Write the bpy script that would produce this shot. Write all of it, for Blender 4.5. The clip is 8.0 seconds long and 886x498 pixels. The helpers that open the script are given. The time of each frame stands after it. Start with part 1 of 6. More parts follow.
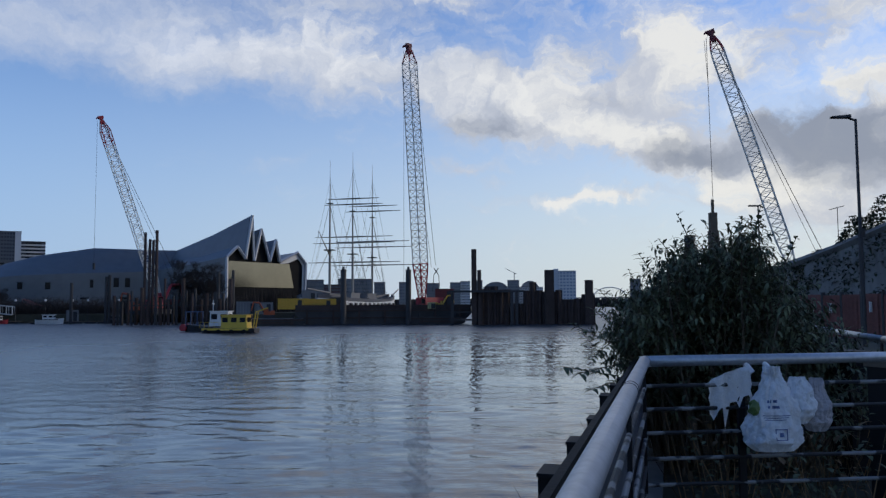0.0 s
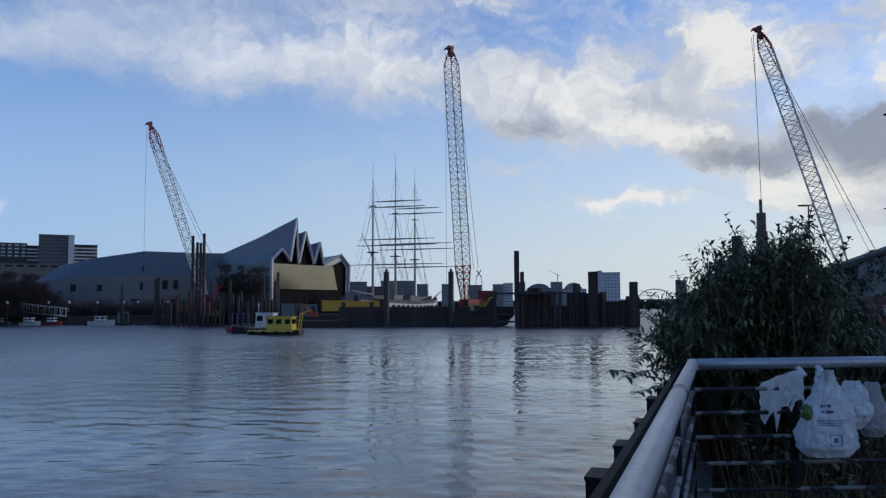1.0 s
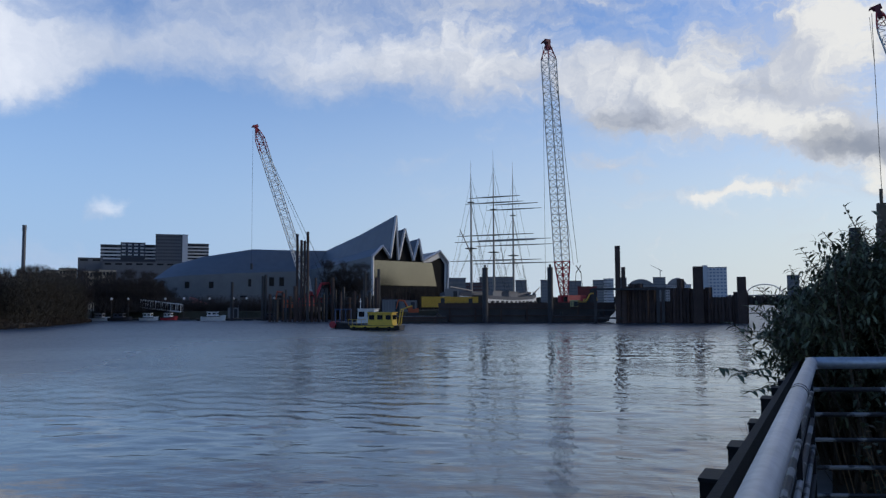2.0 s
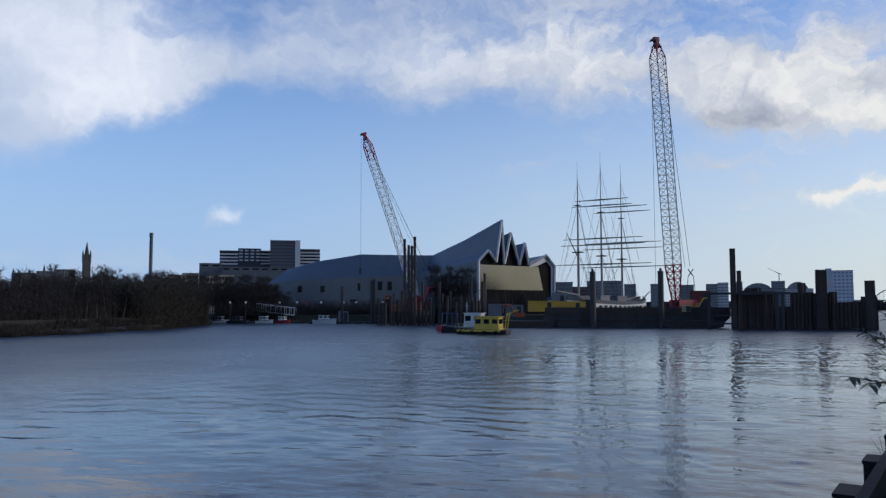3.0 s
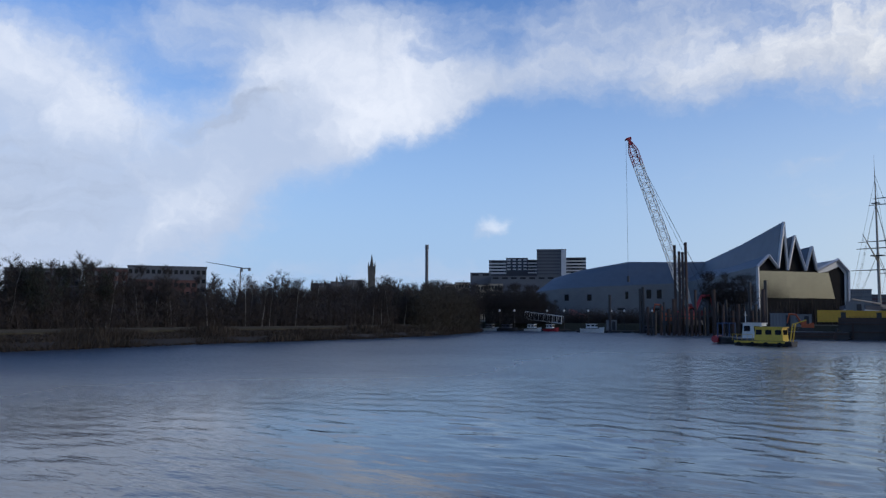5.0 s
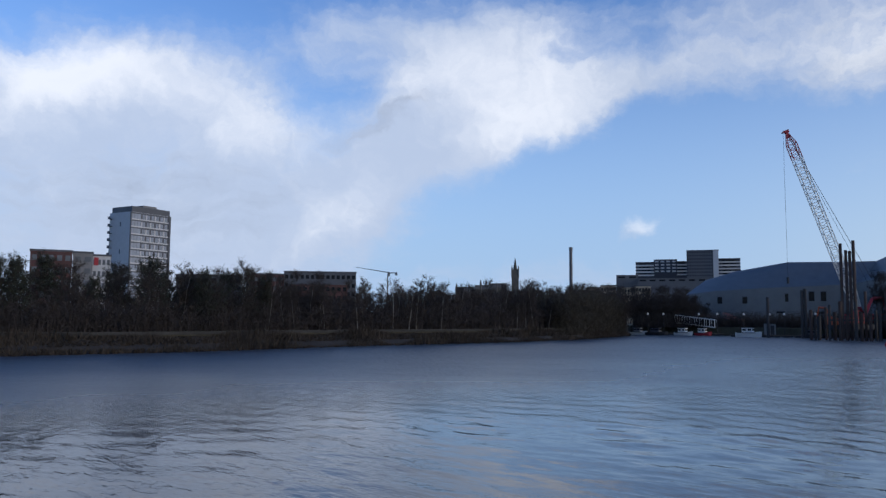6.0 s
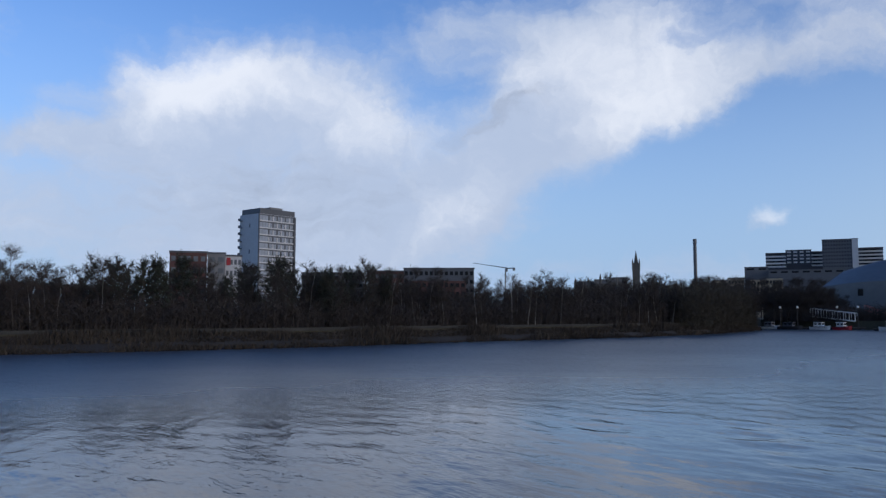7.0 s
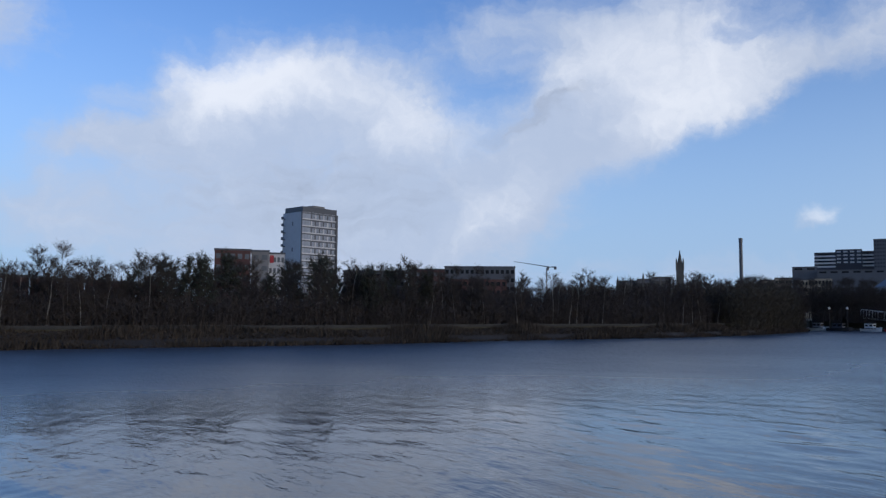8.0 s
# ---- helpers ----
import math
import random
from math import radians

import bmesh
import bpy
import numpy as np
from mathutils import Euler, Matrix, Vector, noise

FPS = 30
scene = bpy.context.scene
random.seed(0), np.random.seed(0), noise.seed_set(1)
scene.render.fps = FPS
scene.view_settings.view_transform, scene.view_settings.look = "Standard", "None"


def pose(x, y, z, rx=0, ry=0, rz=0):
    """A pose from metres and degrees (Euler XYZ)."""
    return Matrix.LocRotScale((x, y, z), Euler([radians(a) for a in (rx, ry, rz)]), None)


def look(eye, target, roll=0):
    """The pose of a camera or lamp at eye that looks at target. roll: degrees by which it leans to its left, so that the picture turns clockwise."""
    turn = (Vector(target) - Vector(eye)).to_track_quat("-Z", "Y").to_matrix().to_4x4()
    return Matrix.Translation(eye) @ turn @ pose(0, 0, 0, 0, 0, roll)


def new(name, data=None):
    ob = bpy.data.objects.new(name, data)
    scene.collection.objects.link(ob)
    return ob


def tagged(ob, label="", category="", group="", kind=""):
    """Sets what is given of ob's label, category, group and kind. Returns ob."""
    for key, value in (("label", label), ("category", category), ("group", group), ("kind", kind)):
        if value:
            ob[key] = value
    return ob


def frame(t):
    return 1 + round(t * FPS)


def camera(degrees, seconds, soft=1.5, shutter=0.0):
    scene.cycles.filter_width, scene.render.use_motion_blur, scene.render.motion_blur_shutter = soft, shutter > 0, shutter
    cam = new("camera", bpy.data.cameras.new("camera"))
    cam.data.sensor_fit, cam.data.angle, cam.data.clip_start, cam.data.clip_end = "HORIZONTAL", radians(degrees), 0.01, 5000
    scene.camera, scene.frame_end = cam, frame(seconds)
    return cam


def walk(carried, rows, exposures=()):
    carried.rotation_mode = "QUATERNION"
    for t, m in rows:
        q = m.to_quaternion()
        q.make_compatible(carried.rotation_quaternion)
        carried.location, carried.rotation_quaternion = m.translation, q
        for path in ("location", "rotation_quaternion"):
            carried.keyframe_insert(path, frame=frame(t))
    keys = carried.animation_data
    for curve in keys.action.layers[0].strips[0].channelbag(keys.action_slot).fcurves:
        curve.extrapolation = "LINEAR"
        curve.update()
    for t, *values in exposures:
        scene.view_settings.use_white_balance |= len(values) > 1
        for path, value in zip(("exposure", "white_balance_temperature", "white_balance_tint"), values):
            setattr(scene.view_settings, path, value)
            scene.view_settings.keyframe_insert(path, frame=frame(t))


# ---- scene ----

EYE = 4.2  # height of the standpoint over the water
cam = camera(58.62, 8.0, 1.35)
TURN = [(0.0, 0.0, 4.062, -0.277), (0.5, 0.918, 4.203, -0.24), (1.0, 3.088, 4.217, -0.253), (1.5, 6.528, 4.056, -0.247),
        (3.0, 17.913, 4.289, -0.069), (3.5, 22.184, 4.612, 0.173), (4.0, 27.156, 4.755, 0.154), (4.5, 32.097, 4.743, 0.203),
        (6.0, 47.495, 5.036, 0.372), (6.5, 52.546, 4.852, 0.16), (7.0, 56.021, 4.677, 0.009), (7.5, 58.065, 4.597, 0.296),
        (8.0, 58.996, 4.55, 0.428)]
ARM = 0.20  # the camera is held this far in front of the turning body
walk(cam, [(t, pose(-ARM * math.sin(radians(a)), ARM * (math.cos(radians(a)) - 1), EYE) @ pose(0, 0, 0, 0, 0, a) @ pose(0, 0, 0, 90 + b, 0, 0) @ pose(0, 0, 0, 0, 0, c))
           for t, a, b, c in TURN], exposures=((0.0, 0.0), (2.5, 0.03), (4.0, 0.06), (6.0, 0.10), (6.8, 0.01), (8.0, 0.0)))

# ---- light ----
SUN_AZ, SUN_EL = 68.0, 13.0
world = bpy.data.worlds.new("sky")
scene.world = world
world.use_nodes = True
wn, wl = world.node_tree.nodes, world.node_tree.links
wn.clear()


def wnode(kind, **values):
    n = wn.new(kind)
    for k, v in values.items():
        if k == "op":
            n.operation = v
        elif k == "inputs":
            for i, x in v.items():
                if isinstance(x, bpy.types.NodeSocket):
                    wl.new(x, n.inputs[i])
                else:
                    n.inputs[i].default_value = x
    return n


def wmath(op, a, b=0.0, c=0.0):
    return wnode("ShaderNodeMath", op=op, inputs={0: a, 1: b, 2: c}).outputs[0]


def ramp_range(v, a, b, lo=0.0, hi=1.0, smooth=True):
    n = wnode("ShaderNodeMapRange", inputs={0: v, 1: a, 2: b, 3: lo, 4: hi})
    n.interpolation_type = "SMOOTHSTEP" if smooth else "LINEAR"
    return n.outputs[0]


coord = wnode("ShaderNodeTexCoord")
sep = wnode("ShaderNodeSeparateXYZ", inputs={0: coord.outputs["Generated"]})
az = wmath("DEGREES", wmath("ARCTAN2", sep.outputs[0], sep.outputs[1]))
el = wmath("DEGREES", wmath("ARCSINE", sep.outputs[2]))
flat = wnode("ShaderNodeCombineXYZ", inputs={0: az, 1: el, 2: 0.0})
warp_noise = wnode("ShaderNodeTexNoise", inputs={"Vector": flat.outputs[0], "Scale": 0.22, "Detail": 5.0, "Roughness": 0.6})
warp = wnode("ShaderNodeVectorMath", op="SUBTRACT", inputs={0: warp_noise.outputs["Color"], 1: (0.5, 0.5, 0.5)})
warp = wnode("ShaderNodeVectorMath", op="MULTIPLY", inputs={0: warp.outputs[0], 1: (7.0, 4.5, 0.0)})
sky_at = wnode("ShaderNodeVectorMath", op="ADD", inputs={0: flat.outputs[0], 1: warp.outputs[0]}).outputs[0]
# small billows on the edges
curl_noise = wnode("ShaderNodeTexNoise", inputs={"Vector": sky_at, "Scale": 0.85, "Detail": 6.0, "Roughness": 0.58})
curl = wnode("ShaderNodeVectorMath", op="SUBTRACT", inputs={0: curl_noise.outputs["Color"], 1: (0.5, 0.5, 0.5)})
curl = wnode("ShaderNodeVectorMath", op="MULTIPLY", inputs={0: curl.outputs[0], 1: (1.8, 0.9, 0.0)})
curl = wnode("ShaderNodeVectorMath", op="MULTIPLY", inputs={0: curl.outputs[0], 1: wnode("ShaderNodeCombineXYZ", inputs={0: ramp_range(az, -35, 8, 0.3, 1.0), 1: ramp_range(az, -35, 8, 0.25, 1.0), 2: 0.0}).outputs[0]})
sky_at = wnode("ShaderNodeVectorMath", op="ADD", inputs={0: sky_at, 1: curl.outputs[0]}).outputs[0]
# cloud banks: azimuth, height, half widths, tilt, weight (degrees)
CLOUDS = [(-75, 14.5, 7, 4.5, 0.3, 1.0), (-66, 16, 6, 3.5, 0, .8), (-61.5, 13, 5, 3.5, 0, .8), (-70, 8, 14, 7, 0, .95), (-63, 5, 10, 5, 0, .75), (-78, 4, 12, 4, 0, .35),
          (-83, 11.3, 5, 1.3, .1, .7), (-55, 7.5, 5, 3, .5, .8), (-50, 12.5, 8, 4.5, .5, .85), (-45, 15.5, 9, 4.2, .35, 1.0), (-39, 15.2, 6, 2.4, .4, 1.0),
          (-49, 20, 12, 3.0, 0.1, .9), (-32, 17, 6, 1.8, .1, .6), (-22, 17.3, 10, 2.4, 0, .6), (-13, 17.3, 9, 2.8, 0, .65), (-5, 17, 8, 2.8, -.1, .7),
          (-26, 20.5, 9, 2, 0, .6), (-8, 21.5, 14, 2, 0, .7), (3, 14.6, 4.5, 2.4, .1, .9), (9, 16.8, 9, 3.2, .1, .75), (12.5, 13, 7, 2.4, -.2, .9), (13.5, 11.0, 5, 1.5, -.25, .8), (6, 12.9, 5, 1.6, 0, .7),
          (17, 16.5, 5, 3.2, 0, .8), (25, 17, 7, 2.0, .3, .7), (28, 10.5, 7, 3.4, 0, 1.3), (19, 10.3, 5, 1.7, 0, 1.0), (22.5, 8, 5, 2.6, 0, .8), (27, 6, 7, 2.5, 0, .7), (29, 14.6, 4, 1.0, .1, .6), (30, 20, 6, 3, 0, .5), (24, 21, 9, 2.5, .1, .35),
          (10, 7.6, 6.5, .65, .02, 1.0), (1, 10, 3.5, .6, .05, .65), (3.4, 8.9, 1.5, .5, .1, .5), (-33.4, 6, 1.9, .75, .15, .62), (-87, 7, 6, 3, 0, .6), (-12, 10.5, 2.5, .7, 0, .35), (-42, 3.0, 13, 1.0, .02, .5), (-24, 2.4, 12, .9, 0, .4),
          # the bank at 16, 28 sits above the view, added to brighten the water
          (-90, 18, 4, 3, 0, .9), (50, 14, 18, 6, 0, .8), (-110, 12, 12, 5, 0, .8), (16, 28, 30, 6, 0, .95), (-60, 29, 30, 4, 0, .2)]
# where the banks are lit through or catch the sun
BRIGHT = [(-74.5, 15.7, 4.2, 2.2, .2, .75), (-68, 16.3, 5, 1.5, 0, .5), (-61, 13.7, 4.5, 1.8, 0, .5), (-41.0, 14.8, 4.5, 2.4, .4, .75), (-55.5, 7.2, 3.5, 1.2, .6, .35),
          # the last patch, at 18, 28, is out of view and brightens the water's reflection
          (-45, 18.5, 7, 2, .2, .5), (-24, 18, 7, 1.5, 0, .2), (-11, 18.5, 8, 1.8, 0, .4), (18.3, 17.6, 2.6, 1.8, 0, .9), (6, 15.6, 5, 1.3, 0, .5), (12.5, 11.8, 4, 1.0, -.2, .8), (26, 15.5, 4, 1.0, .4, 1.0), (22.3, 8, 3, 1.5, 0, .9), (10, 7.4, 4, .7, 0, .8), (28.5, 14.3, 3, 1, 0, .7), (-33, 6.2, 1.2, .6, 0, 1.0), (18, 28, 16, 5, 0, .8)]
DARK = [(28, 10.5, 6, 3, 0, 1.0), (17.6, 10.2, 3.5, 1.2, 0, 1.0), (3.5, 13.0, 4.5, 1.3, 0, .65), (-53, 13.6, 4, .9, .4, .35), (-49, 15.5, 2.5, .6, .2, .3), (-68, 8, 12, 4, 0, .28), (12, 14.5, 4, .8, 0, .35), (24, 11.5, 4, 1.5, 0, .5)]


def banks(rows, vec, near, far):
    total = None
    for ca, ce, ra, re, tilt, wgt in rows:
        mp = wn.new("ShaderNodeMapping")
        mp.vector_type = "TEXTURE"
        wl.new(vec, mp.inputs["Vector"])
        mp.inputs["Location"].default_value = (ca, ce, 0)
        mp.inputs["Rotation"].default_value = (0, 0, tilt)
        mp.inputs["Scale"].default_value = (ra, re, 1)
        ln = wnode("ShaderNodeVectorMath", op="LENGTH", inputs={0: mp.outputs[0]})
        fall = ramp_range(ln.outputs["Value"], near, far, wgt, 0.0)
        total = fall if total is None else wmath("ADD", total, fall)
    return total


cover = banks(CLOUDS, sky_at, 0.0, 1.62)
shine = banks(BRIGHT, sky_at, 0.0, 2.1)
shade = banks(DARK, sky_at, 0.0, 1.6)
fine = wnode("ShaderNodeTexNoise", inputs={"Vector": sky_at, "Scale": 0.22, "Detail": 9.0, "Roughness": 0.62})
streak = wnode("ShaderNodeMapping", inputs={"Vector": sky_at, "Scale": (0.5, 1.6, 1.0)})
fine2 = wnode("ShaderNodeTexNoise", inputs={"Vector": streak.outputs[0], "Scale": 0.5, "Detail": 7.0, "Roughness": 0.6})
towards = wnode("ShaderNodeVectorMath", op="ADD", inputs={0: sky_at, 1: (0.75, 0.6, 0.0)})
sunward = wnode("ShaderNodeTexNoise", inputs={"Vector": towards.outputs[0], "Scale": 0.22, "Detail": 9.0, "Roughness": 0.62})
relief = wmath("SUBTRACT", fine.outputs[0], sunward.outputs[0])
# hazy sheets in the north, firmer heaps towards the sun
heap = ramp_range(az, -32, 10, 0.0, 1.0)
rag = wmath("MULTIPLY_ADD", wmath("ADD", fine.outputs[0], fine2.outputs[0]), 1.0, -1.0)
dense = wmath("ADD", cover, wmath("MULTIPLY", rag, wmath("MULTIPLY_ADD", heap, 0.75, 0.62)))
hazy = wmath("MULTIPLY", ramp_range(dense, 0.06, 1.15), 0.93)
firm = wmath("MAXIMUM", wmath("MULTIPLY", ramp_range(dense, 0.20, 1.0), 0.93), wmath("MULTIPLY", ramp_range(dense, -0.05, 0.8), 0.5))
opaque = wmath("ADD", wmath("MULTIPLY", firm, heap), wmath("MULTIPLY", hazy, wmath("SUBTRACT", 1.0, heap)))
sky = wn.new("ShaderNodeTexSky")
sky.sky_type, sky.sun_disc = "NISHITA", False
sky.sun_elevation, sky.sun_rotation = radians(SUN_EL), radians(SUN_AZ)
sky.air_density, sky.dust_density, sky.ozone_density = 1.0, 0.6, 3.0
blue = wnode("ShaderNodeVectorMath", op="MULTIPLY", inputs={0: sky.outputs[0], 1: (0.128, 0.152, 0.205)})
body = wnode("ShaderNodeMix", inputs={0: ramp_range(az, -60, 25, 0, 1)})
body.data_type = "RGBA"
body.inputs[6].default_value, body.inputs[7].default_value = (0.47, 0.56, 0.74, 1), (0.54, 0.57, 0.64, 1)
sunlit = wnode("ShaderNodeMix", inputs={0: ramp_range(az, -40, 25, 0, 1)})
sunlit.data_type = "RGBA"
sunlit.inputs[6].default_value, sunlit.inputs[7].default_value = (0.84, 0.88, 0.97, 1), (0.83, 0.82, 0.78, 1)
lit = wmath("ADD", shine, wmath("MULTIPLY", wmath("ADD", fine.outputs[0], -0.36), ramp_range(az, -30, 15, 0.6, 1.6)))
lit = wmath("ADD", lit, wmath("MULTIPLY", relief, ramp_range(az, -35, 8, 0.45, 1.9)))
white = wnode("ShaderNodeMix", inputs={0: ramp_range(lit, 0.0, 1.05), 6: body.outputs[2], 7: sunlit.outputs[2]})
white.data_type = "RGBA"
grey = wnode("ShaderNodeMix", inputs={0: wmath("MULTIPLY", ramp_range(wmath("ADD", shade, wmath("MULTIPLY_ADD", fine2.outputs[0], 0.8, -0.4)), 0.05, 1.0), 0.9), 6: white.outputs[2]})
grey.data_type = "RGBA"
grey.inputs[7].default_value = (0.24, 0.27, 0.34, 1)
haze = wnode("ShaderNodeMix", inputs={0: ramp_range(el, -2, 25, 0.95, 0.0), 6: blue.outputs[0]})
haze.data_type = "RGBA"
low = wnode("ShaderNodeMix", inputs={0: ramp_range(az, -40, 27, 0, 1)})
low.data_type = "RGBA"
low.inputs[6].default_value, low.inputs[7].default_value = (0.35, 0.51, 0.77, 1), (0.66, 0.71, 0.715, 1)
wl.new(low.outputs[2], haze.inputs[7])
mix = wnode("ShaderNodeMix", inputs={0: opaque, 6: haze.outputs[2], 7: grey.outputs[2]})
mix.data_type = "RGBA"
back = wnode("ShaderNodeBackground", inputs={0: mix.outputs[2], 1: 1.0})
wl.new(back.outputs[0], wnode("ShaderNodeOutputWorld").inputs[0])

sun = new("sun", bpy.data.lights.new("sun", "SUN"))
sun.data.energy, sun.data.angle, sun.data.color = 0.9, radians(6.0), (1.0, 0.86, 0.68)
sun.matrix_world = look((math.sin(radians(SUN_AZ)) * 400, math.cos(radians(SUN_AZ)) * 400, 400 * math.tan(radians(SUN_EL))), (0, 0, 0))


# ---- materials ----
def mat(name, colour, rough=0.7, metal=0.0, vary=0.25, scale=1.0, bump=0.0, per=0.0, spec=0.5, stretch=(1, 1, 1)):
    """Two scales of colour variation, fine relief, and a shade per object where per > 0."""
    m = bpy.data.materials.new(name)
    m.use_nodes = True
    n, k = m.node_tree.nodes, m.node_tree.links
    p = n["Principled BSDF"]
    p.inputs["Roughness"].default_value, p.inputs["Metallic"].default_value = rough, metal
    p.inputs["Specular IOR Level"].default_value = spec
    tc = n.new("ShaderNodeTexCoord")
    mp = n.new("ShaderNodeMapping")
    mp.inputs["Scale"].default_value = stretch
    k.new(tc.outputs["Object"], mp.inputs[0])
    big, small = n.new("ShaderNodeTexNoise"), n.new("ShaderNodeTexNoise")
    for tex, s, d in ((big, scale, 4), (small, scale * 9, 6)):
        k.new(mp.outputs[0], tex.inputs["Vector"])
        tex.inputs["Scale"].default_value, tex.inputs["Detail"].default_value = s, d
    add = n.new("ShaderNodeMath")
    add.operation = "ADD"
    k.new(big.outputs[0], add.inputs[0])
    k.new(small.outputs[0], add.inputs[1])
    last = add
    if per:
        info = n.new("ShaderNodeObjectInfo")
        ma = n.new("ShaderNodeMath")
        ma.operation = "MULTIPLY_ADD"
        k.new(info.outputs["Random"], ma.inputs[0])
        ma.inputs[1].default_value = per
        k.new(add.outputs[0], ma.inputs[2])
        sh = n.new("ShaderNodeMath")
        sh.operation = "SUBTRACT"
        k.new(ma.outputs[0], sh.inputs[0])
        sh.inputs[1].default_value = per / 2
        last = sh
    rng = n.new("ShaderNodeMapRange")
    for i, v in ((1, 0.5), (2, 1.5), (3, 1 - vary), (4, 1 + vary)):
        rng.inputs[i].default_value = v
    k.new(last.outputs[0], rng.inputs[0])
    mul = n.new("ShaderNodeVectorMath")
    mul.operation = "SCALE"
    mul.inputs[0].default_value = colour
    k.new(rng.outputs[0], mul.inputs["Scale"])
    k.new(mul.outputs[0], p.inputs["Base Color"])
    if bump:
        b = n.new("ShaderNodeBump")
        b.inputs["Strength"].default_value, b.inputs["Distance"].default_value = 0.6, bump
        k.new(small.outputs[0], b.inputs["Height"])
        k.new(b.outputs[0], p.inputs["Normal"])
    return m


RUST = mat("rusty_steel", (0.052, 0.032, 0.026), 0.8, 0.0, 0.5, 0.5, 0.01, 0.4)
DARKSTEEL = mat("dark_steel", (0.035, 0.034, 0.036), 0.6, 0.2, 0.4, 0.5, 0.005, 0.3)
BLACK = mat("black_paint", (0.013, 0.013, 0.014), 0.6, 0, 0.3, 3, spec=0.15)
GALV = mat("galvanised_steel", (0.41, 0.42, 0.44), 0.42, 0.6, 0.3, 4, 0.0006)
BARSTEEL = mat("worn_black_paint", (0.02, 0.02, 0.022), 0.6, 0, 0.3, 9, 0.0008, spec=0.3)
_n, _k = BARSTEEL.node_tree.nodes, BARSTEEL.node_tree.links
_t, _r, _m = _n.new("ShaderNodeTexNoise"), _n.new("ShaderNodeMapRange"), _n.new("ShaderNodeMix")
_k.new(_n.new("ShaderNodeTexCoord").outputs["Object"], _t.inputs["Vector"])
_t.inputs["Scale"].default_value, _t.inputs["Detail"].default_value = 5.0, 6.0
for _i, _v in ((1, 0.50), (2, 0.54)):
    _r.inputs[_i].default_value = _v
_k.new(_t.outputs[0], _r.inputs[0])
_m.data_type = "RGBA"
_old = _n["Principled BSDF"].inputs["Base Color"].links[0].from_socket
_k.new(_r.outputs[0], _m.inputs[0])
_k.new(_old, _m.inputs[6])
_m.inputs[7].default_value = (0.20, 0.20, 0.20, 1)
_k.new(_m.outputs[2], _n["Principled BSDF"].inputs["Base Color"])
DEEPRED = mat("grimy_red_paint", (0.13, 0.018, 0.022), 0.6, 0, 0.4, 0.8)
# the pale lattice paint darkened: shade of a boom against the sky, as colour
SHADEDGREY = mat("shaded_lattice_paint", (0.60, 0.56, 0.49), 0.5, 0, 0.25, 0.6)
RED = mat("red_crane_paint", (0.33, 0.022, 0.03), 0.5, 0, 0.25, 0.6)
WHITE = mat("white_paint", (0.62, 0.62, 0.6), 0.5, 0, 0.2, 0.6)
BOOMGREY = mat("pale_lattice_paint", (0.74, 0.70, 0.62), 0.5, 0, 0.25, 0.6)
LEMON = mat("lemon_paint", (0.62, 0.41, 0.04), 0.5, 0, 0.2, 0.6)
YELLOW = mat("yellow_paint", (0.60, 0.33, 0.03), 0.55, 0, 0.2, 0.5)
ORANGE = mat("orange_paint", (0.40, 0.075, 0.02), 0.55, 0, 0.2, 0.8)
BLUE = mat("blue_paint", (0.04, 0.075, 0.15), 0.5, 0, 0.2, 0.8)
GLASS = mat("dark_glass", (0.012, 0.014, 0.017), 0.06, 0, 0.2, 0.3)
# the pale base colour stands in for sky reflected in the panes
SKYGLASS = mat("painted_sky_glazing", (0.30, 0.33, 0.38), 0.15, 0, 0.3, 0.2)
# paler than the unlit glass: haze and low contrast put into the colour
CITYWIN = mat("hazy_window_glass", (0.12, 0.13, 0.145), 0.4, 0, 0.3, 0.1, spec=0.2)
DIMGLASS = mat("unlit_window_glass", (0.012, 0.014, 0.017), 0.25, 0, 0.2, 0.3, spec=0.15)
WOOD = mat("weathered_timber", (0.11, 0.085, 0.06), 0.8, 0, 0.35, 2, 0.004)
MAST = mat("painted_mast", (0.27, 0.24, 0.20), 0.6, 0, 0.25, 1)
ROPE = mat("tarred_rope", (0.05, 0.048, 0.045), 0.9)
CONC = mat("stained_concrete", (0.19, 0.19, 0.185), 0.85, 0, 0.4, 0.35, 0.01, 0.0, 0.3, (1, 1, 0.3))
EARTH = mat("earth_and_grass", (0.06, 0.055, 0.035), 0.95, 0, 0.5, 0.3, 0.05)
REED = mat("dead_grass", (0.048, 0.036, 0.025), 0.95, 0, 0.75, 0.25, 0.0)
STONE = mat("old_stone", (0.085, 0.08, 0.072), 0.9, 0, 0.4, 0.3, 0.02, 0.5)
SANDSTONE = mat("buff_render", (0.34, 0.29, 0.22), 0.85, 0, 0.2, 0.1, 0.0, 0.2)
BRICK = mat("red_brick", (0.085, 0.040, 0.036), 0.85, 0, 0.3, 0.2)
CLAD = mat("grey_cladding", (0.40, 0.42, 0.45), 0.5, 0, 0.12, 0.08)
DARKCLAD = mat("dark_cladding", (0.07, 0.075, 0.09), 0.5, 0, 0.2, 0.1)
PALE = mat("pale_panel", (0.50, 0.50, 0.51), 0.6, 0, 0.15, 0.1, 0, 0.2)
CITY = mat("grey_city_wall", (0.185, 0.185, 0.19), 0.8, 0, 0.2, 0.03, 0, 0.6)
BARK = mat("dark_bark", (0.055, 0.045, 0.038), 0.9, 0, 0.4, 1.0, 0, 0.4)
BIRCH = mat("birch_bark", (0.24, 0.225, 0.20), 0.85, 0, 0.4, 1.5, 0, 0.3)
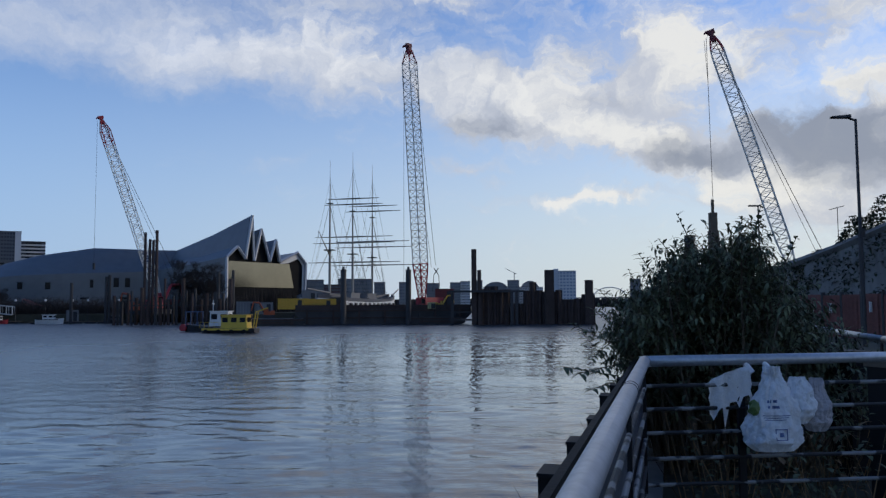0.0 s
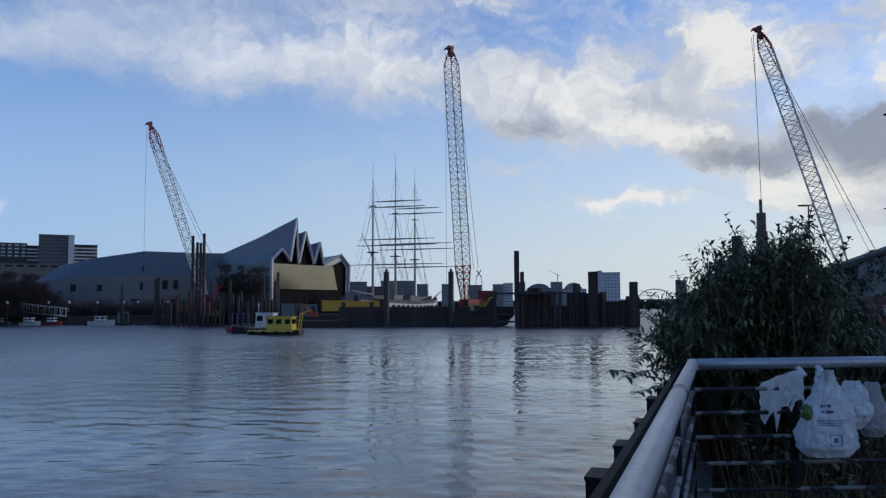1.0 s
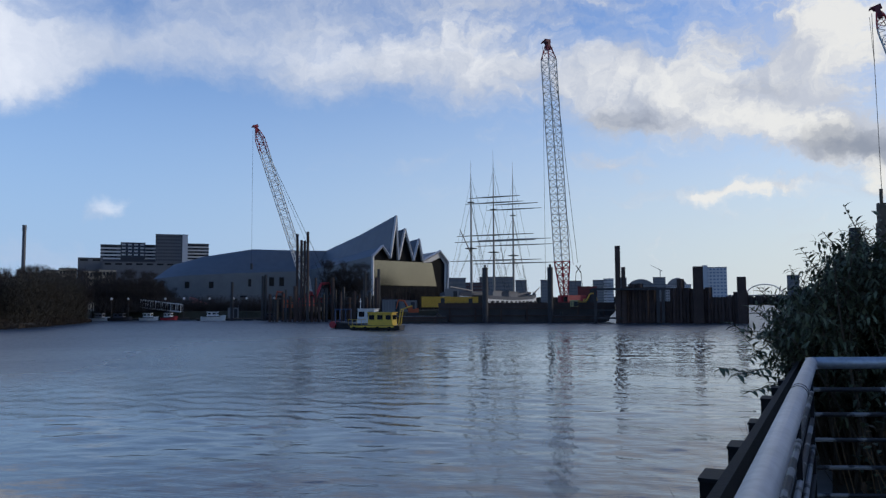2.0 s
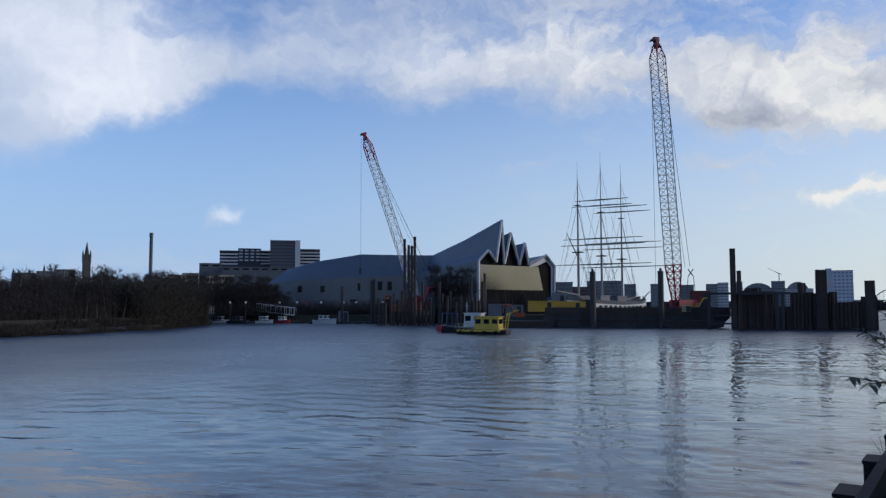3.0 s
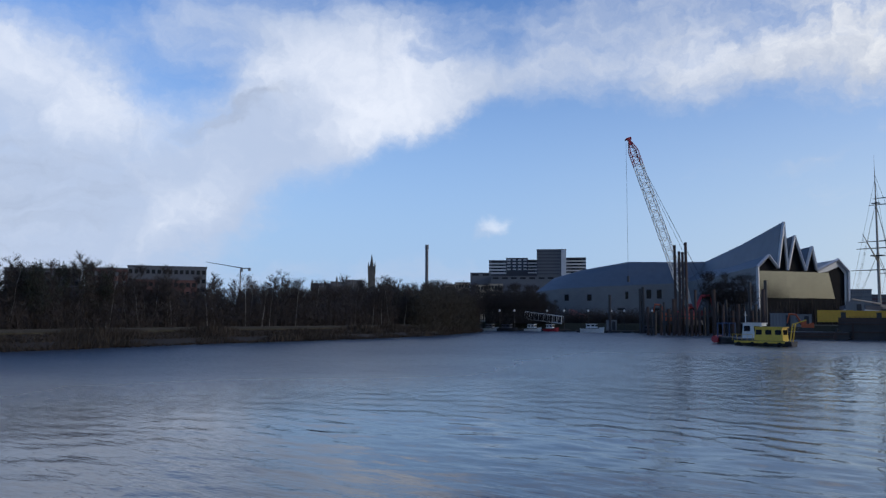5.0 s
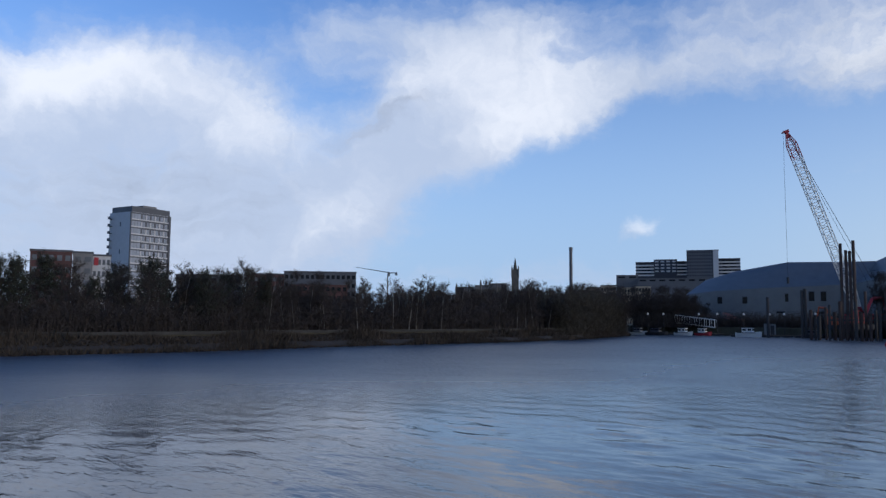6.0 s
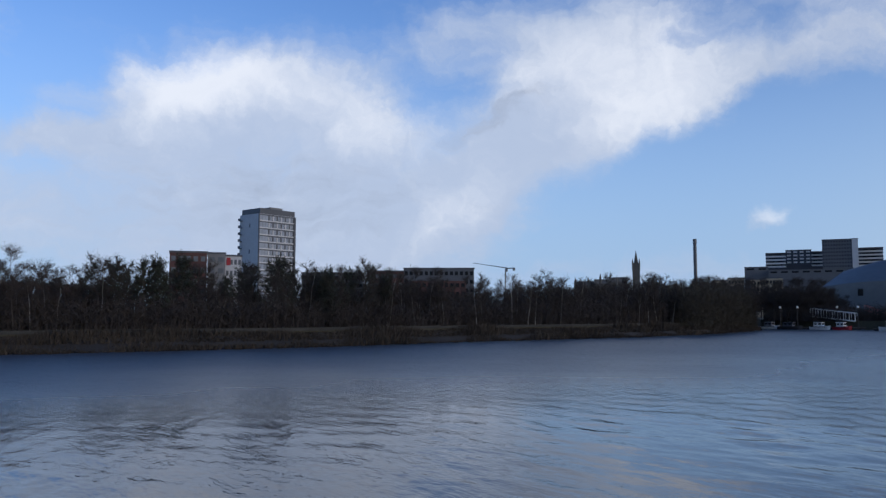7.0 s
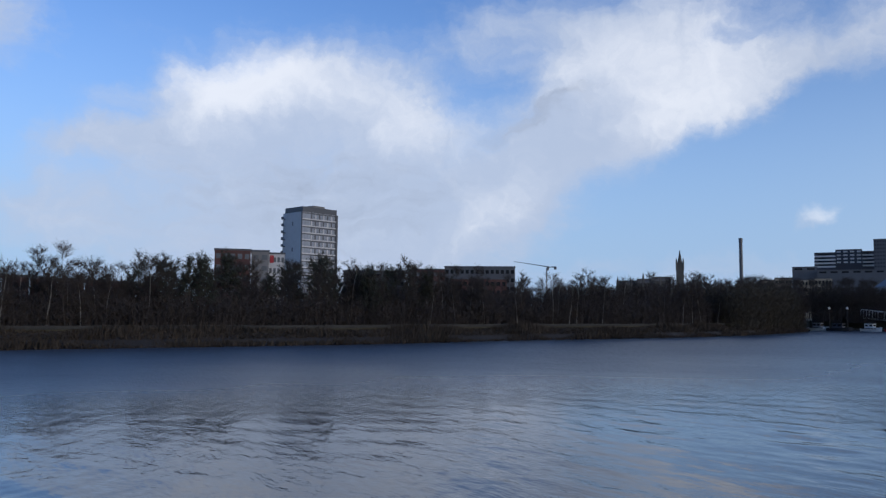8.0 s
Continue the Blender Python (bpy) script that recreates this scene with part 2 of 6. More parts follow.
TWIG = mat("brown_twigs", (0.038, 0.030, 0.026), 0.95, 0, 0.35, 0.6, 0, 0.8)
PINE = mat("evergreen_leaves", (0.026, 0.034, 0.020), 0.8, 0, 0.4, 1.0, 0, 0.5)


# ---- mesh helpers ----
class Shape:
    """Collects vertices and faces of one part."""

    def __init__(self):
        self.v, self.f = [], []

    def face(self, *pts):
        i = len(self.v)
        self.v += [tuple(p) for p in pts]
        self.f.append(tuple(range(i, i + len(pts))))
        return self

    def box(self, c, s, turn=0.0, m=None):
        i = len(self.v)
        co, si = math.cos(radians(turn)), math.sin(radians(turn))
        for dz in (-.5, .5):
            for dx, dy in ((-.5, -.5), (.5, -.5), (.5, .5), (-.5, .5)):
                x, y = dx * s[0], dy * s[1]
                p = (c[0] + x * co - y * si, c[1] + x * si + y * co, c[2] + dz * s[2])
                self.v.append(tuple(m @ Vector(p)) if m else p)
        for q in ((3, 2, 1, 0), (4, 5, 6, 7), (0, 1, 5, 4), (1, 2, 6, 5), (2, 3, 7, 6), (3, 0, 4, 7)):
            self.f.append(tuple(i + k for k in q))
        return self

    def tube(self, a, b, r, r2=None, n=6, caps=True):
        a, b = Vector(a), Vector(b)
        r2 = r if r2 is None else r2
        d = (b - a)
        if d.length < 1e-6:
            return self
        d.normalize()
        u = d.cross(Vector((0, 0, 1)) if abs(d.z) < 0.95 else Vector((1, 0, 0))).normalized()
        w = d.cross(u)
        i = len(self.v)
        for p, q in ((a, r), (b, r2)):
            for k in range(n):
                t = 2 * math.pi * k / n
                self.v.append(tuple(p + (u * math.cos(t) + w * math.sin(t)) * q))
        for k in range(n):
            self.f.append((i + k, i + (k + 1) % n, i + n + (k + 1) % n, i + n + k))
        if caps:
            self.f.append(tuple(i + k for k in reversed(range(n))))
            self.f.append(tuple(i + n + k for k in range(n)))
        return self

    def path(self, pts, r, n=8):
        for a, b in zip(pts, pts[1:]):
            self.tube(a, b, r, n=n)
        return self

    def pipe(self, pts, r, n=5):
        """A bent tube in one piece."""
        i, m_ = len(self.v), len(pts)
        for j, p in enumerate(pts):
            d = (pts[min(j + 1, m_ - 1)] - pts[max(j - 1, 0)]).normalized()
            u = d.cross(Vector((0, 1, 0.3))).normalized()
            w = d.cross(u)
            for k in range(n):
                t = 2 * math.pi * k / n
                self.v.append(tuple(p + (u * math.cos(t) + w * math.sin(t)) * r))
        for j in range(m_ - 1):
            for k in range(n):
                self.f.append((i + j * n + k, i + j * n + (k + 1) % n, i + (j + 1) * n + (k + 1) % n, i + (j + 1) * n + k))
        return self

    def slab(self, outline, z0, z1):
        i, n = len(self.v), len(outline)
        self.v += [(x, y, z0) for x, y in outline] + [(x, y, z1) for x, y in outline]
        for k in range(n):
            self.f.append((i + k, i + (k + 1) % n, i + n + (k + 1) % n, i + n + k))
        self.f.append(tuple(i + n + k for k in range(n)))
        self.f.append(tuple(i + k for k in reversed(range(n))))
        return self

    def loft(self, rings, close=True):
        i, n = len(self.v), len(rings[0])
        for r in rings:
            self.v += [tuple(p) for p in r]
        for a in range(len(rings) - 1):
            for k in range(n if close else n - 1):
                k2 = (k + 1) % n
                self.f.append((i + a * n + k, i + a * n + k2, i + (a + 1) * n + k2, i + (a + 1) * n + k))
        return self

    def mesh(self, name, material):
        me = bpy.data.meshes.new(name)
        me.from_pydata(self.v, [], self.f)
        me.materials.append(material)
        me.update()
        return me


def part(name, shape, material, parent=None, label="", smooth=False):
    me = shape if isinstance(shape, bpy.types.Mesh) else shape.mesh(name, material)
    if smooth:
        me.polygons.foreach_set("use_smooth", [True] * len(me.polygons))
    ob = new(name, me)
    ob.parent = parent
    return tagged(ob, label=label)


def thing(name, at, label, category, group="", turn=0.0):
    ob = new(name)
    ob.empty_display_size = 0.2
    ob.matrix_basis = pose(*at, 0, 0, turn)
    return tagged(ob, label, category, group)


def structure(name, shape, material, label=""):
    return tagged(part(name, shape, material), label=label, kind="structure")


def polar(a, d, z=0.0):
    """A place by bearing from the standpoint, distance and height."""
    return Vector((d * math.sin(radians(a)), d * math.cos(radians(a)), z))


# ---- water and land ----
def water_material():
    m = bpy.data.materials.new("river_water")
    m.use_nodes = True
    n, k = m.node_tree.nodes, m.node_tree.links
    p = n["Principled BSDF"]
    p.inputs["Base Color"].default_value = (0.035, 0.043, 0.056, 1)
    p.inputs["Roughness"].default_value = 0.03
    p.inputs["IOR"].default_value = 1.46
    tc = n.new("ShaderNodeTexCoord")

    def calc(op, a, b):
        q = n.new("ShaderNodeMath")
        q.operation = op
        for i, v in ((0, a), (1, b)):
            if isinstance(v, bpy.types.NodeSocket):
                k.new(v, q.inputs[i])
            else:
                q.inputs[i].default_value = v
        return q.outputs[0]

    def waves(scale, stretch, detail, turn):
        mp, tx = n.new("ShaderNodeMapping"), n.new("ShaderNodeTexNoise")
        mp.inputs["Scale"].default_value = stretch
        mp.inputs["Rotation"].default_value = (0, 0, turn)
        k.new(tc.outputs["Object"], mp.inputs[0])
        k.new(mp.outputs[0], tx.inputs["Vector"])
        tx.inputs["Scale"].default_value, tx.inputs["Detail"].default_value = scale, detail
        return tx.outputs[0]

    def spread(v, a, b, lo, hi):
        q = n.new("ShaderNodeMapRange")
        q.interpolation_type = "SMOOTHSTEP"
        k.new(v, q.inputs[0])
        for i, x in ((1, a), (2, b), (3, lo), (4, hi)):
            q.inputs[i].default_value = x
        return q.outputs[0]

    # the wind ruffles the wide water by the wood; the reach by the works lies calmer
    sx = n.new("ShaderNodeSeparateXYZ")
    k.new(tc.outputs["Object"], sx.inputs[0])
    east = calc("ADD", sx.outputs[0], calc("MULTIPLY", waves(0.03, (1, 1, 1), 3, 0), 50.0))
    ruffle = spread(east, -55.0, 25.0, 1.0, 0.0)
    patch = spread(waves(0.045, (1, 1.6, 1), 3, 0.2), 0.38, 0.62, 0.3, 1.0)
    # wavelets too small to be told apart far off the quay
    far = n.new("ShaderNodeVectorMath")
    far.operation = "LENGTH"
    k.new(tc.outputs["Object"], far.inputs[0])
    k.new(calc("ADD", calc("ADD", spread(far.outputs["Value"], 15.0, 130.0, 0.03, 0.12), spread(far.outputs["Value"], 65.0, 150.0, 0.0, 0.20)), calc("MULTIPLY", calc("MULTIPLY", spread(far.outputs["Value"], 18.0, 42.0, 0.0, 0.42), spread(far.outputs["Value"], 60.0, 140.0, 1.0, 0.2)), ruffle)), p.inputs["Roughness"])
    wavelets = calc("MULTIPLY", waves(1.6, (0.55, 1.9, 1), 4, 0.2), 0.045)
    ripples = calc("MULTIPLY", waves(5.5, (0.7, 1.5, 1), 3, 0.3), calc("ADD", calc("MULTIPLY", calc("MULTIPLY", ruffle, calc("MULTIPLY", spread(far.outputs["Value"], 20.0, 42.0, 0.15, 1.0), spread(far.outputs["Value"], 50.0, 110.0, 1.0, 0.08))), 0.10), 0.013))
    height = calc("ADD", wavelets, ripples)
    b = n.new("ShaderNodeBump")
    b.inputs["Distance"].default_value = 0.55
    k.new(calc("MAXIMUM", patch, ruffle), b.inputs["Strength"])
    k.new(height, b.inputs["Height"])
    k.new(b.outputs[0], p.inputs["Normal"])
    return m


WATER = water_material()


def water_sheet():
    """One sheet to the horizon, finer towards the quay, with real wavelets."""
    radii = [0.02, 0.7, 1.4, 2.0]
    step = lambda q: min(1.1, max(0.10, q * 0.0062, q * q / 11500))
    while radii[-1] < 420:
        radii.append(radii[-1] + step(radii[-1]))
    while radii[-1] < 4500:
        radii.append(radii[-1] * 1.12)
    r = np.array(radii)
    a = np.radians(np.concatenate([np.linspace(-97, 17, 900), np.linspace(27, 253, 24)]))
    rr_, aa_ = np.meshgrid(r, a, indexing="ij")
    x, y = rr_ * np.sin(aa_), rr_ * np.cos(aa_)
    cell = np.minimum(1.1, np.maximum(np.maximum(0.10, rr_ * 0.0062), rr_ ** 2 / 11500))
    gen = np.random.default_rng(4)
    h = np.zeros_like(x)
    total = np.zeros_like(x)
    for w in np.geomspace(0.5, 9.0, 30):
        t = gen.normal(1.45, 0.55)
        ph = gen.uniform(0, 6.28)
        bend = 0.6 * np.sin(x * gen.uniform(0.02, 0.12) + y * gen.uniform(0.02, 0.1) + ph)
        fade = np.clip((w / cell - 3.0) / 2.0, 0, 1)
        # small waves come in groups
        group = 0.55 + 0.45 * np.sin(x * 0.9 / w ** 0.5 * gen.uniform(0.2, 0.5) + gen.uniform(0, 6)) * np.sin(y * gen.uniform(0.2, 0.5) / w ** 0.5 + gen.uniform(0, 6))
        k = 2 * np.pi / w
        amp = 1.0 if w < 2.5 else 0.5 if w < 5 else 0.3
        h += fade * group * amp / k * np.sin(k * (x * np.cos(t) + y * np.sin(t)) + bend * 2 + ph)
        total += (fade * amp) ** 2
    slope = np.interp(rr_, [5, 25, 60, 110, 180], [0.022, 0.030, 0.034, 0.030, 0.02]) * (1.12 + 0.13 * np.clip((-x + 5) / 40, 0, 1)) * (1 - 0.65 * np.clip((-x - 8) / 30, 0, 1) * np.clip((rr_ - 24) / 14, 0, 1))
    calm = 0.75 + 0.45 * np.sin(x * 0.06 + 1.0 + 0.8 * np.sin(y * 0.05)) * np.sin(y * 0.085 + 0.5 * np.sin(x * 0.11))
    h *= slope * calm / np.maximum(np.sqrt(total * 0.5) * 0.7, 0.3)
    # short wind ripples, cell by cell
    rough = gen.normal(0, 1, x.shape) * cell * np.interp(rr_, [14, 35, 80, 150], [0.0, 0.018, 0.034, 0.045]) * (1 + 0.5 * np.clip((-x - 10) / 32, 0, 1) * np.clip((80 - rr_) / 35, 0, 1)) * (rr_ < 420)
    h = h * np.clip((420 - rr_) / 150, 0, 1) + rough
    me = bpy.data.meshes.new("water")
    nr, na = x.shape
    me.vertices.add(nr * na)
    me.vertices.foreach_set("co", np.stack([x, y, h], -1).ravel())
    idx = np.arange(nr * na).reshape(nr, na)
    q = np.stack([idx[:-1, :-1], idx[:-1, 1:], idx[1:, 1:], idx[1:, :-1]], -1).reshape(-1, 4)[:, ::-1]
    close = np.stack([idx[:-1, -1], idx[:-1, 0], idx[1:, 0], idx[1:, -1]], -1)[:, ::-1]
    q = np.concatenate([q, close])
    me.loops.add(q.size)
    me.loops.foreach_set("vertex_index", q.ravel())
    me.polygons.add(len(q))
    me.polygons.foreach_set("loop_start", np.arange(0, q.size, 4))
    me.polygons.foreach_set("use_smooth", np.ones(len(q), dtype=bool))
    me.materials.append(WATER)
    me.update(calc_edges=True)
    me.validate()
    return me


structure("water", water_sheet(), WATER, "grey-blue rippled river water reflecting the sky")
NORTH = [(-92, -400), (-92, 0), (-91, 40), (-96, 72), (-97, 106), (-104, 136), (-118, 172), (-126.5, 186), (-150, 205), (-160, 236), (-150, 232), (-134, 203),
         (-110, 204), (-86, 205), (-60, 214), (-42, 226), (-38, 245), (-24, 300), (0, 420), (60, 700), (250, 1330), (1500, 1400), (3800, 1600), (3800, 4300), (-3800, 4300), (-3800, -400)]
GROUND = 2.75
structure("ground_far_bank", Shape().slab([(x - 6, y) for x, y in NORTH[:8]] + NORTH[8:], -1.0, 2.3), EARTH, "dark earth and rough grass on the far bank")
SOUTH = [(-1.5, -60), (-1.2, -2.5), (0.2, 2.3), (0.58, 3.6), (1.75, 7.7), (9, 30), (38, 130), (215, 900), (330, 1330), (3800, 1300), (3800, -400), (-60, -400), (-60, -60)]
structure("ground_near_bank", Shape().slab(SOUTH, -1.0, GROUND), EARTH, "overgrown earth behind the quay edge")
# the sloping foot of the wooded bank, with a stone kerb along its top
slope = Shape()
for (x0, y0), (x1, y1) in zip(NORTH[:8], NORTH[1:9]):
    for k in range(12):
        a, b = k / 12, (k + 1) / 12
        p, q = (x0 + (x1 - x0) * a, y0 + (y1 - y0) * a), (x0 + (x1 - x0) * b, y0 + (y1 - y0) * b)
        j = lambda t: 0.5 * math.sin(t * .9) + .3 * math.sin(t * 2.3)
        slope.face((p[0] + j(p[1]), p[1], -0.1), (q[0] + j(q[1]), q[1], -0.1), (q[0] - 2.4, q[1], .9), (p[0] - 2.4, p[1], .9))
        slope.face((p[0] - 2.4, p[1], .9), (q[0] - 2.4, q[1], .9), (q[0] - 6.1, q[1], 1.75), (p[0] - 6.1, p[1], 1.75))
structure("river_bank", slope, mat("bank_mud", (0.026, 0.021, 0.017), 0.95, 0, 0.6, 0.4, 0.03), "sloping bank of dead brown grass and mud")
kerb = Shape()
for (x0, y0), (x1, y1) in zip(NORTH[:7], NORTH[1:8]):
    L = math.hypot(x1 - x0, y1 - y0)
    kerb.box(((x0 + x1) / 2 - 6.1, (y0 + y1) / 2, 2.12), (0.5, L, 0.4), math.degrees(math.atan2(y1 - y0, x1 - x0)) - 90)
# a darker, mottled tone than the old stone
structure("bank_wall", kerb, mat("dark_kerb_stone", (0.038, 0.036, 0.032), 0.95, 0, 0.6, 0.5, 0.02), "low stone retaining wall along the wood")

# ---- museum ----
F0, FE, FN = Vector((-65.1, 236.2)), Vector((0.562, 0.827)), Vector((-0.827, 0.562))


def roof_material():
    m = mat("zinc_cladding", (0.128, 0.140, 0.155), 0.45, 0.35, 0.18, 0.05)
    n, k = m.node_tree.nodes, m.node_tree.links
    p = n["Principled BSDF"]
    tc, wv, b = n.new("ShaderNodeTexCoord"), n.new("ShaderNodeTexWave"), n.new("ShaderNodeBump")
    wv.inputs["Scale"].default_value, wv.wave_profile = 0.5, "SAW"
    k.new(tc.outputs["Object"], wv.inputs["Vector"])
    k.new(wv.outputs["Fac"], b.inputs["Height"])
    b.inputs["Distance"].default_value, b.inputs["Strength"].default_value = 0.05, 0.4
    k.new(b.outputs[0], p.inputs["Normal"])
    return m


ZINC = roof_material()
EDGE = mat("pale_zinc_edge", (0.42, 0.43, 0.45), 0.5, 0.3, 0.1, 0.3)
MIRROR = mat("reflective_facade_glass", (0.175, 0.163, 0.134), 0.12, 0.9, 0.12, 0.12)
museum = thing("museum", (F0.x, F0.y, 2.3), "grey zinc-clad museum with a zigzag roofline and glass front", "museum")


def fpt(u, s, z):
    """A point of the museum: along the front, inwards, height."""
    return Vector((FE.x * u + FN.x * s, FE.y * u + FN.y * s, z - 2.3))


FRONT = [(0, 2.3), (0, 18.9), (4, 22.3), (7.3, 18.7), (9.8, 32.3), (10.8, 18.2), (13.6, 28.4), (17.3, 18.2), (19.9, 25.4), (21.6, 18.4), (29.6, 21.8), (33.6, 18.2), (33.0, 2.3)]
LOW = [2.3, 15.5, 17.5, 19.5, 22.9, 22.6, 22.4, 22.1, 21.6, 21.0, 19.5, 16.0, 2.3]
MID = [(a[1] * .45 + b * .55) for a, b in zip(FRONT, LOW)]
rings = [[fpt(u, 0.0, z) for u, z in FRONT], [fpt(u, 18, z) for (u, _), z in zip(FRONT, MID)], [fpt(u, 36, z) for (u, _), z in zip(FRONT, LOW)]]
# the long wing turns to the left behind the front
for (wx, wy), (ex, ey), top, eave in (((-104, 250.5), (.45, .89), 23.0, 15.0), ((-116, 246), (.22, .975), 23.4, 14.6), ((-131, 242), (.12, .99), 20.8, 13.8), ((-141, 240.5), (.1, .995), 18.0, 12.8)):
    zs = [2.3, eave] + [eave + (top - eave) * min(1, u / 11) for u, _ in FRONT[2:11]] + [eave, 2.3]
    rings.append([Vector((wx + ex * u - F0.x, wy + ey * u - F0.y, z - 2.3)) for (u, _), z in zip(FRONT, zs)])
shell = Shape().loft(rings, close=False)
shell.face(*reversed(rings[-1]))
clad = part("cladding", shell, ZINC, museum, "grey zinc standing-seam cladding", smooth=True)
clad.data.set_sharp_from_angle(angle=radians(28))
# the front: a pale folded edge, dark upper panes, a bright reflecting band, dark doors
edge = Shape()
for (u0, z0), (u1, z1) in zip(FRONT, FRONT[1:]):
    edge.tube(fpt(u0, -.4, z0), fpt(u1, -.4, z1), .48, n=5)
part("facade_edge", edge, EDGE, museum, "pale folded metal rim")
front = Shape()
front.face(*[fpt(u, 0.6, z) for u, z in reversed(FRONT)])
part("front_wall", front, mat("dark_interior_glass", (0.010, 0.011, 0.013), 0.4, 0, 0.2, 0.3, spec=0.02), museum, "dark tinted glass wall")
for i in range(9):
    u0, u1 = 1.3 + i * 3.05, 1.3 + (i + 1) * 3.05 - .02
    t0, t1 = min(u0, 26.6), min(u1, 26.6)   # the last panes follow the slanting reveal
    part("glass_pane", Shape().face(fpt(u0, .3, 10.0), fpt(u1, .3, 10.0), fpt(t1, .3, 17.8), fpt(t0, .3, 17.8)), MIRROR, museum)
part("reveal", Shape().face(fpt(21.8, -.1, 18.3), fpt(29.6, -.1, 21.5), fpt(30.3, .1, 19.7), fpt(25.8, .1, 18.05), fpt(22.4, .1, 17.7)), EDGE, museum, "pale angled soffit above the glass")
part("reveal", Shape().face(fpt(29.6, -.1, 21.5), fpt(33.5, -.1, 18.1), fpt(32.9, -.1, 2.4), fpt(32.0, .1, 2.4), fpt(32.4, .1, 17.6), fpt(30.3, .1, 19.7)), EDGE, museum, "pale angled end reveal")
WALL = [(-65.1, 236.2), (-94.9, 256.4), (-104, 250.5), (-116, 246), (-131, 242), (-141, 240.5)]


def on_wall(a):
    """The place on the long wall at a bearing, and the wall's turn there."""
    t = math.tan(radians(a))
    for (x0, y0), (x1, y1) in zip(WALL, WALL[1:]):
        k = (t * y0 - x0) / ((x1 - x0) - t * (y1 - y0))
        if 0 <= k <= 1:
            return x0 + k * (x1 - x0), y0 + k * (y1 - y0), math.degrees(math.atan2(y0 - y1, x0 - x1))


for wa, wz, ww, wh in ((-26.6, 10.7, 1.8, 2.6), (-28.2, 10.7, 1.8, 2.6), (-24.0, 11.4, 1.2, 3.0), (-22.5, 11.8, 1.9, 3.6), (-21.8, 11.8, 1.9, 3.6), (-24.4, 6.8, 3.0, .7), (-29.9, 10.6, 1.4, 2.4), (-21.9, 6.8, 4.2, .8)):
    wx, wy, wt = on_wall(wa)
    ww, wh = ww * .8, wh * .8
    q = Vector((wx - F0.x, wy - F0.y, wz - 2.3))
    win = part("window", Shape().box((0, 0, 0), (ww, .5, wh), m=Matrix.Translation(q) @ pose(0, 0, 0, 0, 0, wt)), DIMGLASS, museum)
    part("window_frame", Shape().box((0, -.2, wh / 2 + .1), (ww + .3, .4, .2), m=Matrix.Translation(q) @ pose(0, 0, 0, 0, 0, wt)), DARKCLAD, win)


